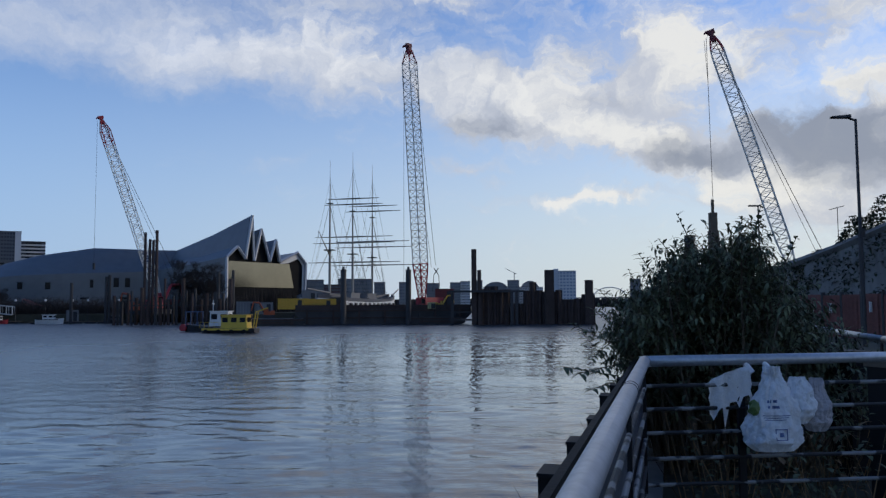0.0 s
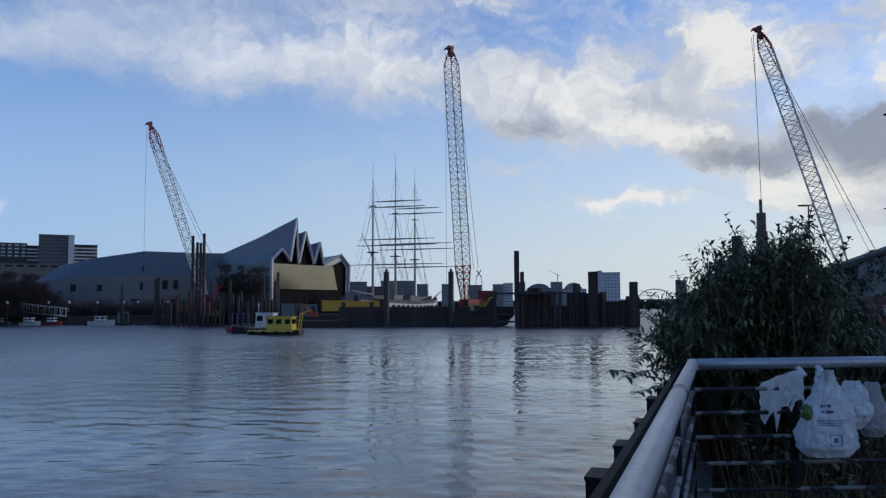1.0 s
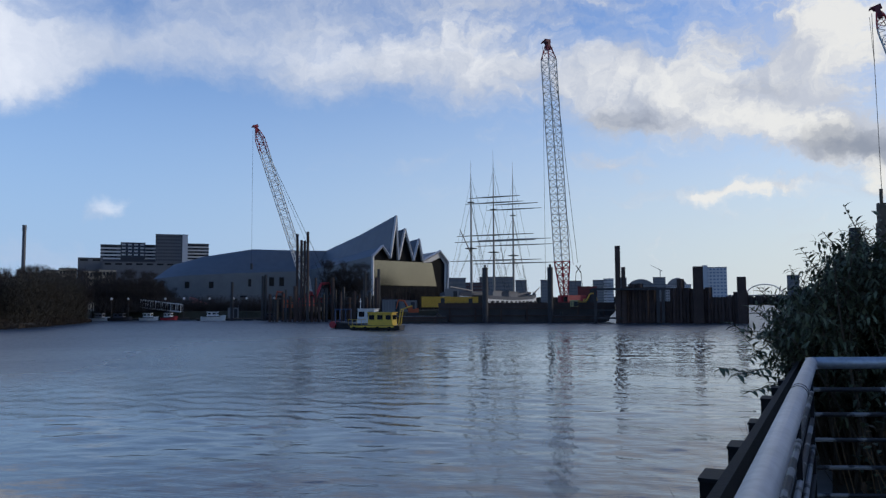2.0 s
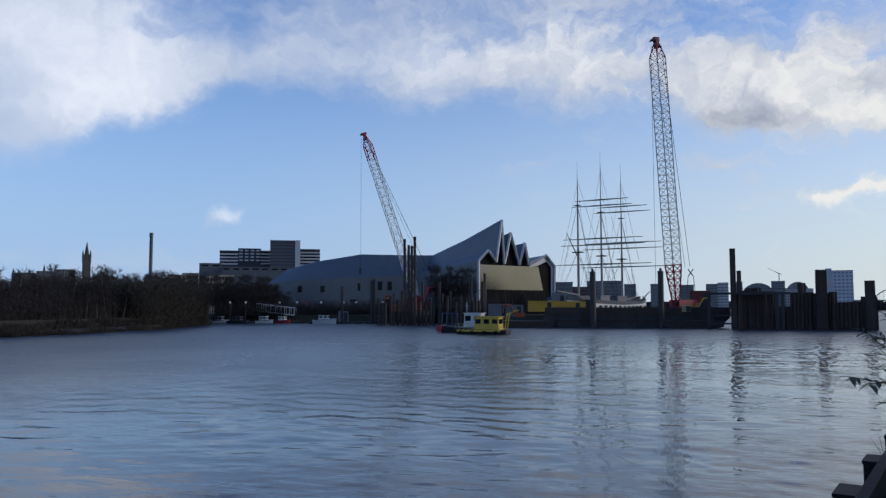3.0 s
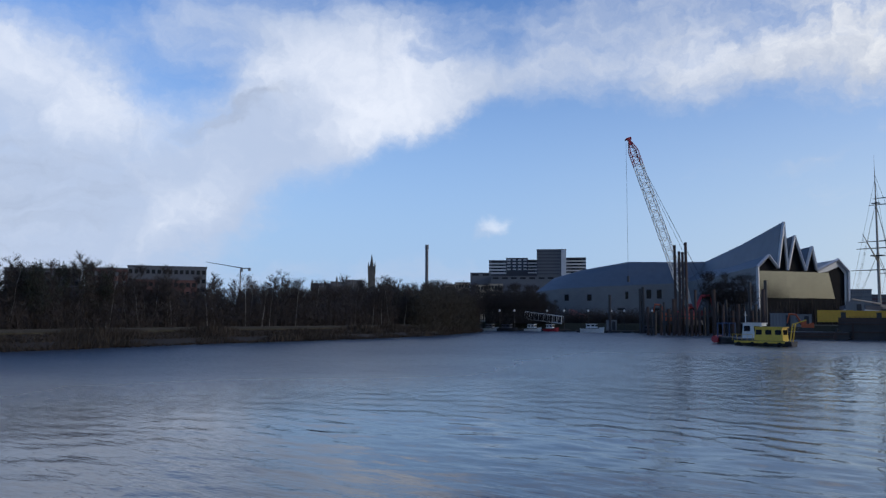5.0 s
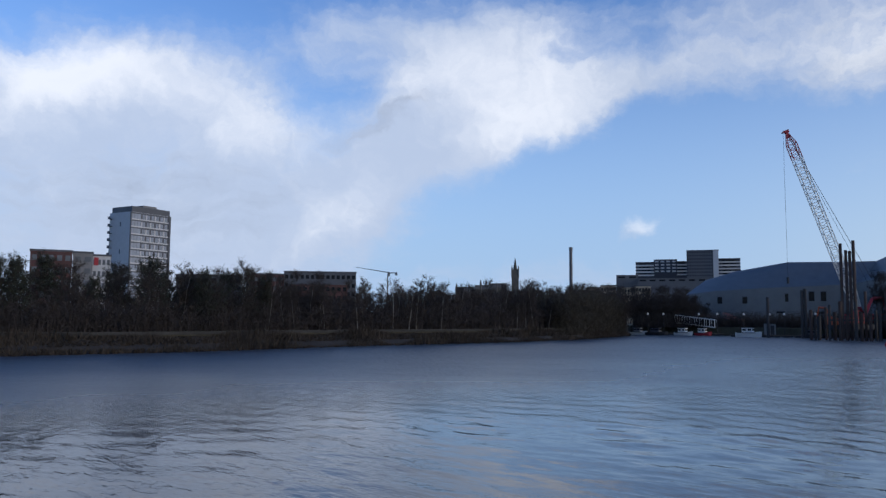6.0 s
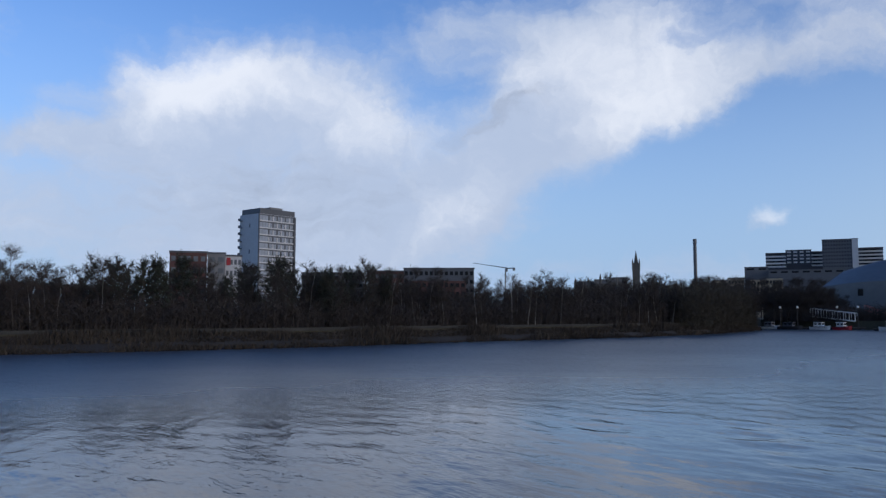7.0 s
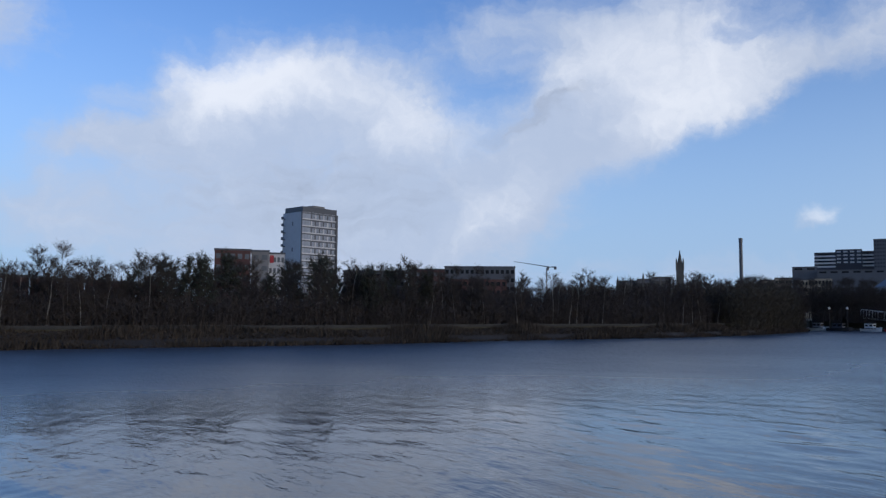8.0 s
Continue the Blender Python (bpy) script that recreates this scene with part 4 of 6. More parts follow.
# ---- boats ----
def hull_mesh(L, W, Hh, sheer=.35):
    s, rings = Shape(), []
    for t in (0, .15, .5, .75, .9, 1):
        w = W / 2 * (.85 if t == 0 else 1 if t < .6 else .82 if t < .8 else .5 if t < .95 else .04)
        z = Hh + sheer * max(0, t - .4) / .6
        x = -L / 2 + t * L
        rings.append([Vector((x, -w, z)), Vector((x - (.25 if t > .9 else 0), -w * .72, -.35)), Vector((x - (.25 if t > .9 else 0), w * .72, -.35)), Vector((x, w, z))])
    s.loft(rings)
    s.face(*reversed(rings[0]))
    return s


def boat(name, a, d, turn, L, W, Hh, hull_mt, cabin_mt, cabins, label, group="boats"):
    ob = thing(name, polar(a, d), label, "boat", group, turn=turn)
    part("hull", hull_mesh(L, W, Hh), hull_mt, ob)
    part("gunwale", Shape().box((-.3, W / 2 - .02, Hh), (L * .75, .12, .14)).box((-.3, -W / 2 + .02, Hh), (L * .75, .12, .14)), DARKSTEEL, ob)
    for cx, cl, cw, ch in cabins:
        cab = part("cabin", Shape().loft([[Vector((cx + sx * cl / 2 * k, sy * cw / 2 * k, z)) for sx, sy in ((-1, -1), (1, -1), (1, 1), (-1, 1))] for z, k in ((Hh - .1, 1.0), (Hh + ch, .93))]).box((cx, 0, Hh + ch + .05), (cl + .15, cw + .15, .12)), cabin_mt, ob)
        n = max(2, int(cl / 1.2))
        for i in range(n):
            x = cx - cl / 2 + (i + .5) * cl / n
            for sg in (-1, 1):
                part("window", Shape().box((x, sg * (cw / 2 * .965), Hh + ch * .66), (cl / n * .62, .07, ch * .36)), GLASS, cab)
        for sg in (-1, 1):
            part("window", Shape().box((cx + cl / 2 * .965 * sg, 0, Hh + ch * .66), (.07, cw * .7, ch * .36)), GLASS, cab)
    return ob


yb = boat("workboat", -15.15, 128, 175, 9.0, 3.3, .75, DARKSTEEL, LEMON, ((-1.2, 4.2, 2.4, 2.0),), "yellow workboat with a wheelhouse and dark hull")
part("mast", Shape().tube((-4.1, .6, .7), (-4.5, .6, 3.3), .09, n=6).tube((-4.1, -.6, .7), (-4.5, -.6, 3.3), .09, n=6).tube((-4.5, -.7, 3.3), (-4.5, .7, 3.3), .09, n=6).tube((-4.5, 0, 3.3), (-6.2, 0, 3.9), .1, n=6), LEMON, yb, "yellow towing gantry")
part("belt", Shape().box((0, 1.68, .62), (7.4, .1, .3)).box((0, -1.68, .62), (7.4, .1, .3)), LEMON, yb, "yellow band along the gunwale")
for tx in (-3, -1, 1, 3):
    part("tyre_fender", Shape().tube((tx, 1.68, .3), (tx, 1.85, .3), .34, n=12), BLACK, yb)
rail_ = Shape()
for k in range(5):
    rail_.tube((1 + k * .8, 1.5 - .18 * max(0, k - 2), .8), (1 + k * .8, 1.5 - .18 * max(0, k - 2), 1.7), .03, n=4)
rail_.tube((1, 1.5, 1.7), (2.6, 1.5, 1.7), .03, n=4).tube((2.6, 1.5, 1.7), (4.2, 1.14, 1.7), .03, n=4)
part("hand_rail", rail_, LEMON, yb)
tug = boat("tug", -16.45, 136, 175, 8.6, 3.4, .9, DARKSTEEL, WHITE, ((-2.0, 3.2, 2.2, 2.4),), "dark-hulled tug with white cabin and blue deck frame")
part("bow_fender", Shape().tube((4.1, -1.1, .7), (4.1, 1.1, .7), .6, n=10), RED, tug, "red bow fender")
for sg in (-1, 1):
    part("deck_frame", Shape().tube((1.6, 1.2 * sg, .9), (1.6, 1.2 * sg, 3.3), .09, n=6).tube((3.6, 1.0 * sg, .9), (3.6, 1.0 * sg, 3.3), .09, n=6).tube((1.5, 1.2 * sg, 3.3), (3.7, 1.0 * sg, 3.3), .09, n=6), BLUE, tug, "blue deck frame")
part("mast", Shape().tube((-.6, 0, .9), (-.6, 0, 5.2), .06, n=5).tube((-.6, -.6, 4.6), (-.6, .6, 4.6), .04, n=4), WHITE, tug)
cruiser = boat("cabin_cruiser", -26.4, 214, 8, 6.4, 2.4, 1.15, WHITE, WHITE, ((-.3, 2.6, 1.7, 1.1),), "white cabin cruiser moored at the pontoon")
for a_, d_, L_, mt1, mt2, lab in ((-32.4, 226, 6.5, DARKSTEEL, DARKCLAD, "dark moored work boat with a low cabin"), (-30.6, 228, 5.2, WHITE, WHITE, "small white moored motor boat"), (-33.6, 229, 5.0, WHITE, CITY, "small grey moored boat"), (-29.3, 227, 4.6, RED, WHITE, "small red moored boat"), (-22.4, 214, 5.0, DARKSTEEL, DARKCLAD, "dark moored launch beside the piles")):
    boat("motor_boat", a_, d_, 5, L_, 2.1, .8, mt1, mt2, ((-.4, L_ * .42, 1.6, 1.1),), lab)


# ---- marina ----
for a0, a1, d in ((-34.0, -28.0, 230), (-27.6, -22.0, 217)):
    p, q = polar(a0, d), polar(a1, d)
    t = math.degrees(math.atan2((q - p).y, (q - p).x))
    pon = thing("pontoon", (p + q) / 2, "low floating landing pontoon", "pontoon", "pontoons", turn=t)
    L = (q - p).length
    part("deck", Shape().box((0, 0, .55), (L, 2.4, .15)), WOOD, pon)
    for i in range(int(L / 3)):
        part("float", Shape().box((-L / 2 + 1.5 + i * 3, 0, .1), (2.4, 2.2, .8)), DARKSTEEL, pon)
for aa, d in ((-33.0, 232), (-31.95, 230), (-28.4, 225), (-26.7, 225), (-24.2, 219), (-25.1, 226), (-22.3, 217), (-29.6, 232)):
    lp = thing("lamp_post", polar(aa, d, .6), "grey lamp post with a white globe", "lamp", "marina lamps")
    part("post", Shape().tube((0, 0, 0), (0, 0, 5.0), .1, .07, n=8), DARKSTEEL, lp)
    part("globe", Shape().tube((0, 0, 5.0), (0, 0, 5.25), .2, .32, n=10).tube((0, 0, 5.25), (0, 0, 5.6), .32, .15, n=10), WHITE, lp, "white globe")
gw = thing("gangway", polar(-31.1, 236, 0), "grey steel truss gangway sloping to the pontoon", "gangway", turn=10)
GL = 11.2


def truss(ob, L, hi, lo, dz, mt_, r=.13):
    """Two side trusses with a deck between, sloping down along x."""
    for yy in (-.8, .8):
        part("handrail", Shape().tube((0, yy, hi), (L, yy, lo), r, n=5), mt_, ob)
        part("stringer", Shape().tube((0, yy, hi - dz), (L, yy, lo - dz), r * 1.2, n=5), mt_, ob)
        for i in range(9):
            x, z = i * L / 8, hi + (lo - hi) * i / 8
            part("upright", Shape().tube((x, yy, z - dz), (x, yy, z), r * .9, n=4), mt_, ob)
    part("deck", Shape().face((0, -.8, hi - dz), (L, -.8, lo - dz), (L, .8, lo - dz), (0, .8, hi - dz)).face((0, .8, hi - dz - .1), (L, .8, lo - dz - .1), (L, -.8, lo - dz - .1), (0, -.8, hi - dz - .1)), WOOD, ob)


truss(gw, GL, 5.6, 4.3, 2.1, WHITE)
gw2 = thing("gangway", polar(-27.95, 240, 0), "short gangway with red and white rails", "gangway", turn=10)
truss(gw2, 5.0, 6.4, 4.4, 1.3, mat("faded_red_paint", (0.30, 0.12, 0.12), 0.6, 0, 0.4, 0.8), .1)
cab_ = site_box(-25.1, 218, .6, 2.8, 2.0, 2.7, CITY, "grey and white pontoon hut", "pontoon_hut")
for aa, d, L, Hh, mt_ in ((-30.2, 246, 7, 3.2, BRICK), (-28.2, 240, 8, 2.0, STONE), (-26, 240, 10, 1.4, STONE)):
    site_box(aa, d, 2.3, L, 3, Hh, mt_, "low dark quayside store building", "quay_store")


# ---- far buildings ----
def block(name, a0, a1, d, top, mt, label, storeys=0, cols=0, base=2.3, depth=14.0, win=DIMGLASS, band=None, category="building", turn=None, group="far buildings"):
    """A building whose front spans two bearings at a distance; real window recesses per storey."""
    p, q = polar(a0, d), polar(a1, d)
    L = (q - p).length
    ob = thing(name, (p.x, p.y, base), label, category, group, turn=math.degrees(math.atan2((q - p).y, (q - p).x)) if turn is None else turn)
    Hh = top - base
    part("wall", Shape().box((L / 2, depth / 2, Hh / 2), (L, depth, Hh)), mt, ob)
    part("roof", Shape().box((L / 2, depth / 2, Hh + .25), (L + .4, depth + .4, .5)), DARKCLAD, ob)
    if storeys:
        sh = min(3.6 if Hh > 40 else 3.2, Hh / storeys)
        for r in range(storeys):
            z = Hh - (r + .62) * sh
            if band:
                part("spandrel", Shape().box((L / 2, -.15, z - sh * .35), (L, .3, sh * .45)), band, ob)
            for c in range(cols):
                part("window", Shape().box((L * (c + .5) / cols, -.06, z + sh * .1), (L / cols * .62, .16, sh * .45)), win, ob)
    return ob


# hospital group on the hill
NAVY = mat("navy_cladding", (0.026, 0.029, 0.042), 0.6, 0, 0.2, 0.1)
SLATE = mat("slate_grey_panels", (0.085, 0.09, 0.105), 0.6, 0, 0.2, 0.1)
block("hospital", -33.75, -32.5, 900, 67.5, NAVY, "dark hospital block with white bands", 4, 1, 2.3, band=PALE)
block("hospital", -32.5, -30.95, 905, 70.5, NAVY, "dark hospital block with small windows", 4, 4, 2.3, win=PALE)
block("hospital", -31.0, -30.3, 907, 68.5, NAVY, "dark hospital block with white bands", 4, 1, 2.3, band=PALE)
block("hospital", -30.3, -28.55, 890, 79, SLATE, "tall grey hospital block with rows of windows", 10, 11, 2.3, win=NAVY)
block("hospital", -28.55, -28.2, 889, 79, PALE, "pale stair tower of the hospital", 0, 0, 2.3)
block("hospital", -28.2, -26.8, 910, 71, NAVY, "dark hospital block with white bands", 5, 1, 2.3, band=PALE)
block("hospital", -35.1, -33.6, 850, 50.5, SLATE, "low grey hospital annexe", 1, 2, 2.3)
block("hospital", -33.6, -27.0, 840, 46.5, SLATE, "long low stone hospital annexe", 1, 10, 2.3)
for a0, a1, t in ((-37.1, -36.2, 20.6), (-36.2, -35.15, 21.6), (-34.75, -33.8, 20.8), (-33.8, -32.75, 21.4)):
    block("flats", a0, a1, 420, t, SANDSTONE, "buff rendered block of flats", 4, 5, 2.3)
# chimney
ch = thing("chimney", polar(-38.27, 1100, 2.3), "tall slim dark hospital chimney", "chimney")
part("shaft", Shape().tube((0, 0, 0), (0, 0, 95), 2.4, 2.2, n=12), DARKCLAD, ch)
part("cap", Shape().tube((0, 0, 95), (0, 0, 101), 2.5, 2.5, n=12), DARKCLAD, ch)
# university tower with spire and gabled ranges
un = thing("university_tower", polar(-42.26, 1300, 2.3), "dark gothic stone tower with spire and gabled ranges", "tower")
part("tower", Shape().box((0, 0, 39.6), (11.5, 11.5, 78), 42), STONE, un)
part("belfry", Shape().box((0, 0, 80), (10.5, 10.5, 5), 42), STONE, un)
part("spire", Shape().tube((0, 0, 82), (0, 0, 102), 3.6, .3, n=8), STONE, un)
for sx, sy in ((-1, -1), (1, -1), (1, 1), (-1, 1)):
    q = pose(0, 0, 0, 0, 0, 42) @ Vector((sx * 5.2, sy * 5.2, 0))
    part("turret", Shape().tube(q + Vector((0, 0, 70)), q + Vector((0, 0, 84)), 1.2, n=8).tube(q + Vector((0, 0, 84)), q + Vector((0, 0, 90)), 1.2, .1, n=8), STONE, un)
for k, (a0, a1, t) in enumerate(((-46.6, -45.2, 54), (-45.2, -44.2, 57), (-44.2, -42.9, 60), (-41.7, -40.8, 52))):
    p, q = polar(a0, 1290) - polar(-42.26, 1300), polar(a1, 1290) - polar(-42.26, 1300)
    n_ = Vector((-(q - p).y, (q - p).x, 0)).normalized() * 12
    part("range", Shape().loft([[v + Vector((0, 0, z)) + n_ * o_ for z, o_ in ((0, 0), (t - 7, 0), (t, .5), (t - 7, 1), (0, 1))] for v in (p, q)]).face(*[p + Vector((0, 0, z)) + n_ * o_ for z, o_ in ((0, 0), (t - 7, 0), (t, .5), (t - 7, 1), (0, 1))]), STONE, un)
for aa, t in ((-44.75, 66), (-46.5, 60), (-43.6, 62), (-45.6, 60)):
    q = polar(aa, 1285) - polar(-42.26, 1300)
    part("pinnacle", Shape().tube(q + Vector((0, 0, 2.3)), q + Vector((0, 0, t - 6)), 1.6, n=6).tube(q + Vector((0, 0, t - 6)), q + Vector((0, 0, t)), 1.6, .1, n=6), STONE, un)


# residential tower: plain end wall, glazed corner, banded window front
def tower_block():
    corner = polar(-69.27, 310, 2.3)
    ob = thing("tower_block", corner, "white and grey residential tower with banded windows", "tower", turn=69.27 + 37)
    L, D, Hh = 18.0, 12.0, 40.4
    part("wall", Shape().box((L / 2, D / 2, Hh / 2), (L, D, Hh)), CLAD, ob, "grey panel-clad walls")
    part("roof_storey", Shape().box((L / 2 + .3, D / 2, Hh + 1.1), (L - 1, D - .5, 2.2)), DARKCLAD, ob, "dark set-back top storey")
    part("plant_room", Shape().box((L * .62, D / 2, Hh + 2.8), (6, 5, 1.3)), CITY, ob)
    sh = 2.72
    part("front_panel", Shape().box((L / 2, -.02, Hh / 2), (L - .2, .1, Hh - .2)), SLATE, ob, "slate grey front panels")
    for r in range(14):
        z = Hh - (r + .5) * sh - .3
        part("spandrel", Shape().box((L / 2 + .2, -.14, z - sh * .36), (L - .4, .26, .42)), PALE, ob, "white floor band")
        for c in range(3):
            part("corner_glazing", Shape().box((.85 + c * 1.42, -.12, z + .12), (1.34, .12, sh * .68)), SKYGLASS, ob)
        for c in range(6):
            x = 5.55 + c * 2.02
            w = part("window", Shape().box((x + .2, -.11, z + .12), (1.15, .1, sh * .6)), SKYGLASS, ob)
            part("side_panel", Shape().box((x - .72, -.12, z + .12), (.5, .12, sh * .62)), PALE if (r + c) % 2 else SLATE, w)
            part("mullion", Shape().box((x + .2, -.18, z + .12), (.08, .06, sh * .6)), SLATE, w)
        part("balcony", Shape().box((-.5, D - 1.0, z - .6), (1.0, 1.6, .2)).box((-.95, D - 1.0, z - .1), (.08, 1.6, .9)), DARKCLAD, ob)
    part("corner_frame", Shape().box((L - .5, -.2, Hh / 2), (.9, .4, Hh)), DARKCLAD, ob)
    part("corner_frame", Shape().box((.05, -.2, Hh / 2), (.35, .4, Hh)), DARKCLAD, ob)
    for r in (1, 4, 7, 10):
        part("vent_window", Shape().box((-.05, 5.5, Hh - r * 3.4 - 1), (.12, .5, 1.6)), DARKCLAD, ob)


tower_block()
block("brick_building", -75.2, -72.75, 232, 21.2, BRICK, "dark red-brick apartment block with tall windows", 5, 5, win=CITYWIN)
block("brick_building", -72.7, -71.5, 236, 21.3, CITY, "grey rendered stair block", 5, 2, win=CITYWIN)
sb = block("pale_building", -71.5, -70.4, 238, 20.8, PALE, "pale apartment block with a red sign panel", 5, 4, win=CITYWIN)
part("sign_panel", Shape().box((.9, -.2, 17.0), (1.1, .2, 2.2)), RED, sb, "plain red sign panel")
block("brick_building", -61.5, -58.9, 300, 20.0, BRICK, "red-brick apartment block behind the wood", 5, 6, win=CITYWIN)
block("brick_building", -58.9, -53.8, 302, 21.2, DARKCLAD, "long brick block with dark top storey", 4, 14)
block("brick_building", -58.4, -54.4, 298, 16.5, BRICK, "red-brick lower front of the long block", 3, 10)
block("grey_building", -66.2, -61.8, 320, 20.2, DARKCLAD, "low dark apartment block", 4, 8)
for k in range(9):
    a0 = -93 + k * 1.6
    block("terrace_house", a0, a0 + 1.5, 165 + k * 3, 10.6 - .1 * k, BRICK, "brown brick terrace house behind the wood", 2, 3, category="house", group="terrace")
# tower crane far behind the wood
tc_ = thing("tower_crane", polar(-51.5, 900, 2.3), "distant pale tower crane", "crane", "cranes")
part("mast", Shape().box((0, 0, 26), (.9, .9, 52)), CITY, tc_)
part("jib", Shape().tube((2, 1, 53.5), (-36, -19, 60.5), .62, .3, n=3), CITY, tc_)
part("cab", Shape().box((1.2, .6, 51), (2.2, 2.2, 3.4), 28), CITY, tc_)
part("counter_jib", Shape().tube((0, 0, 53.2), (10, 5.5, 53.2), .6, n=4), CITY, tc_)
part("counterweight", Shape().box((9, 5, 51.8), (2.6, 1.4, 3.0), 28), CITY, tc_)
# skyline up the river
rng = random.Random(5)
for a0, a1, d, t, mt_, st, co in ((-10.2, -8.6, 470, 19.0, CITY, 4, 6), (-9.0, -7.4, 520, 17.5, BRICK, 4, 6), (-7.6, -5.2, 560, 22.5, CITY, 5, 9), (-5.0, -4.2, 640, 22.5, CITY, 4, 3), (-3.2, -2.4, 760, 26, CITY, 5, 3), (-1.2, -.3, 800, 26, CITY, 5, 3), (.5, 1.25, 900, 29.5, CITY, 6, 4), (1.25, 1.95, 905, 31, PALE, 6, 4), (2.3, 2.85, 910, 32.0, CITY, 6, 3), (4.65, 5.5, 940, 33, CITY, 6, 4), (5.0, 7.2, 960, 25.0, PALE, 4, 9), (13.3, 14.05, 1350, 46.0, CITY, 10, 4), (-12, -10.4, 420, 13, BRICK, 3, 6)):
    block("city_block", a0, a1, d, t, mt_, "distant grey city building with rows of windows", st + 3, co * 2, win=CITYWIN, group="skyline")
sc = thing("tower_crane", polar(5.15, 960, 2.3), "very distant thin tower crane", "crane", "cranes")
part("mast", Shape().box((0, 0, 20), (.8, .8, 40)), CITY, sc)
part("jib", Shape().tube((2.5, 0, 39), (-11, 0, 46), .4, .25, n=3), CITY, sc)
# the hotel glazing is greyed as well, haze mixed into its colour
ho = block("hotel_tower", 7.45, 9.55, 800, 37.5, PALE, "tall pale hotel tower with blue glazing", 9, 9, win=mat("blue_grey_glazing", (0.16, 0.21, 0.29), 0.3))
part("stair_core", Shape().box((9.5, -.6, 18.5), (5.0, 1.8, 38)), CLAD, ho)
for aa, d, w, t in ((3.8, 1000, 17, 33), (6.25, 1000, 12, 34)):
    ar = thing("arena", polar(aa, d, 2.3), "distant grey domed arena roof", "arena", "skyline")
    n_ = 14
    part("dome", Shape().loft([[Vector((w * math.cos(math.pi * i / n_), w * .6 * sy, (t - 2.3) * (.55 + .45 * math.sin(math.pi * i / n_)))) for i in range(n_ + 1)] for sy in (-1, 0, 1)], close=False).face(*[Vector((w * math.cos(math.pi * i / n_), -w * .6, (t - 2.3) * (.55 + .45 * math.sin(math.pi * i / n_)))) for i in range(n_ + 1)]), CITY, ar)
    part("wall", Shape().box((0, 0, (t - 2.3) * .28), (2 * w, 1.2 * w, (t - 2.3) * .56)), CITY, ar)
br = thing("arch_bridge", polar(11.9, 1250, 2.3), "distant pale arched road bridge", "bridge", turn=-12)
arch = Shape()
for i in range(16):
    p0, p1 = math.pi * i / 16, math.pi * (i + 1) / 16
    arch.tube((-25 * math.cos(p0), 0, 12 + 16 * math.sin(p0)), (-25 * math.cos(p1), 0, 12 + 16 * math.sin(p1)), .8, n=5)
part("arch", arch, PALE, br)
part("deck", Shape().box((0, 0, 12), (110, 8, 1.6)), CITY, br)
for x in (-54, -25, 25, 54):
    part("pier", Shape().box((x, 0, 4.5), (3, 7, 15)), CITY, br)
for i in range(9):
    x = -20 + i * 5
    part("hanger", Shape().tube((x, 0, 12), (x, 0, 12 + 16 * math.sin(math.acos(max(-1, min(1, x / 25))))), .18, n=4), PALE, br)


# ---- the wood on the far bank ----
def ribbon(sh, p, q, w, rr):
    d = (q - p)
    u = d.cross(Vector((rr.uniform(-1, 1), rr.uniform(-1, 1), rr.uniform(-1, 1)))).normalized() * w
    i = len(sh.v)
    sh.v += [tuple(p - u), tuple(p + u), tuple(q)]
    sh.f.append((i, i + 1, i + 2))


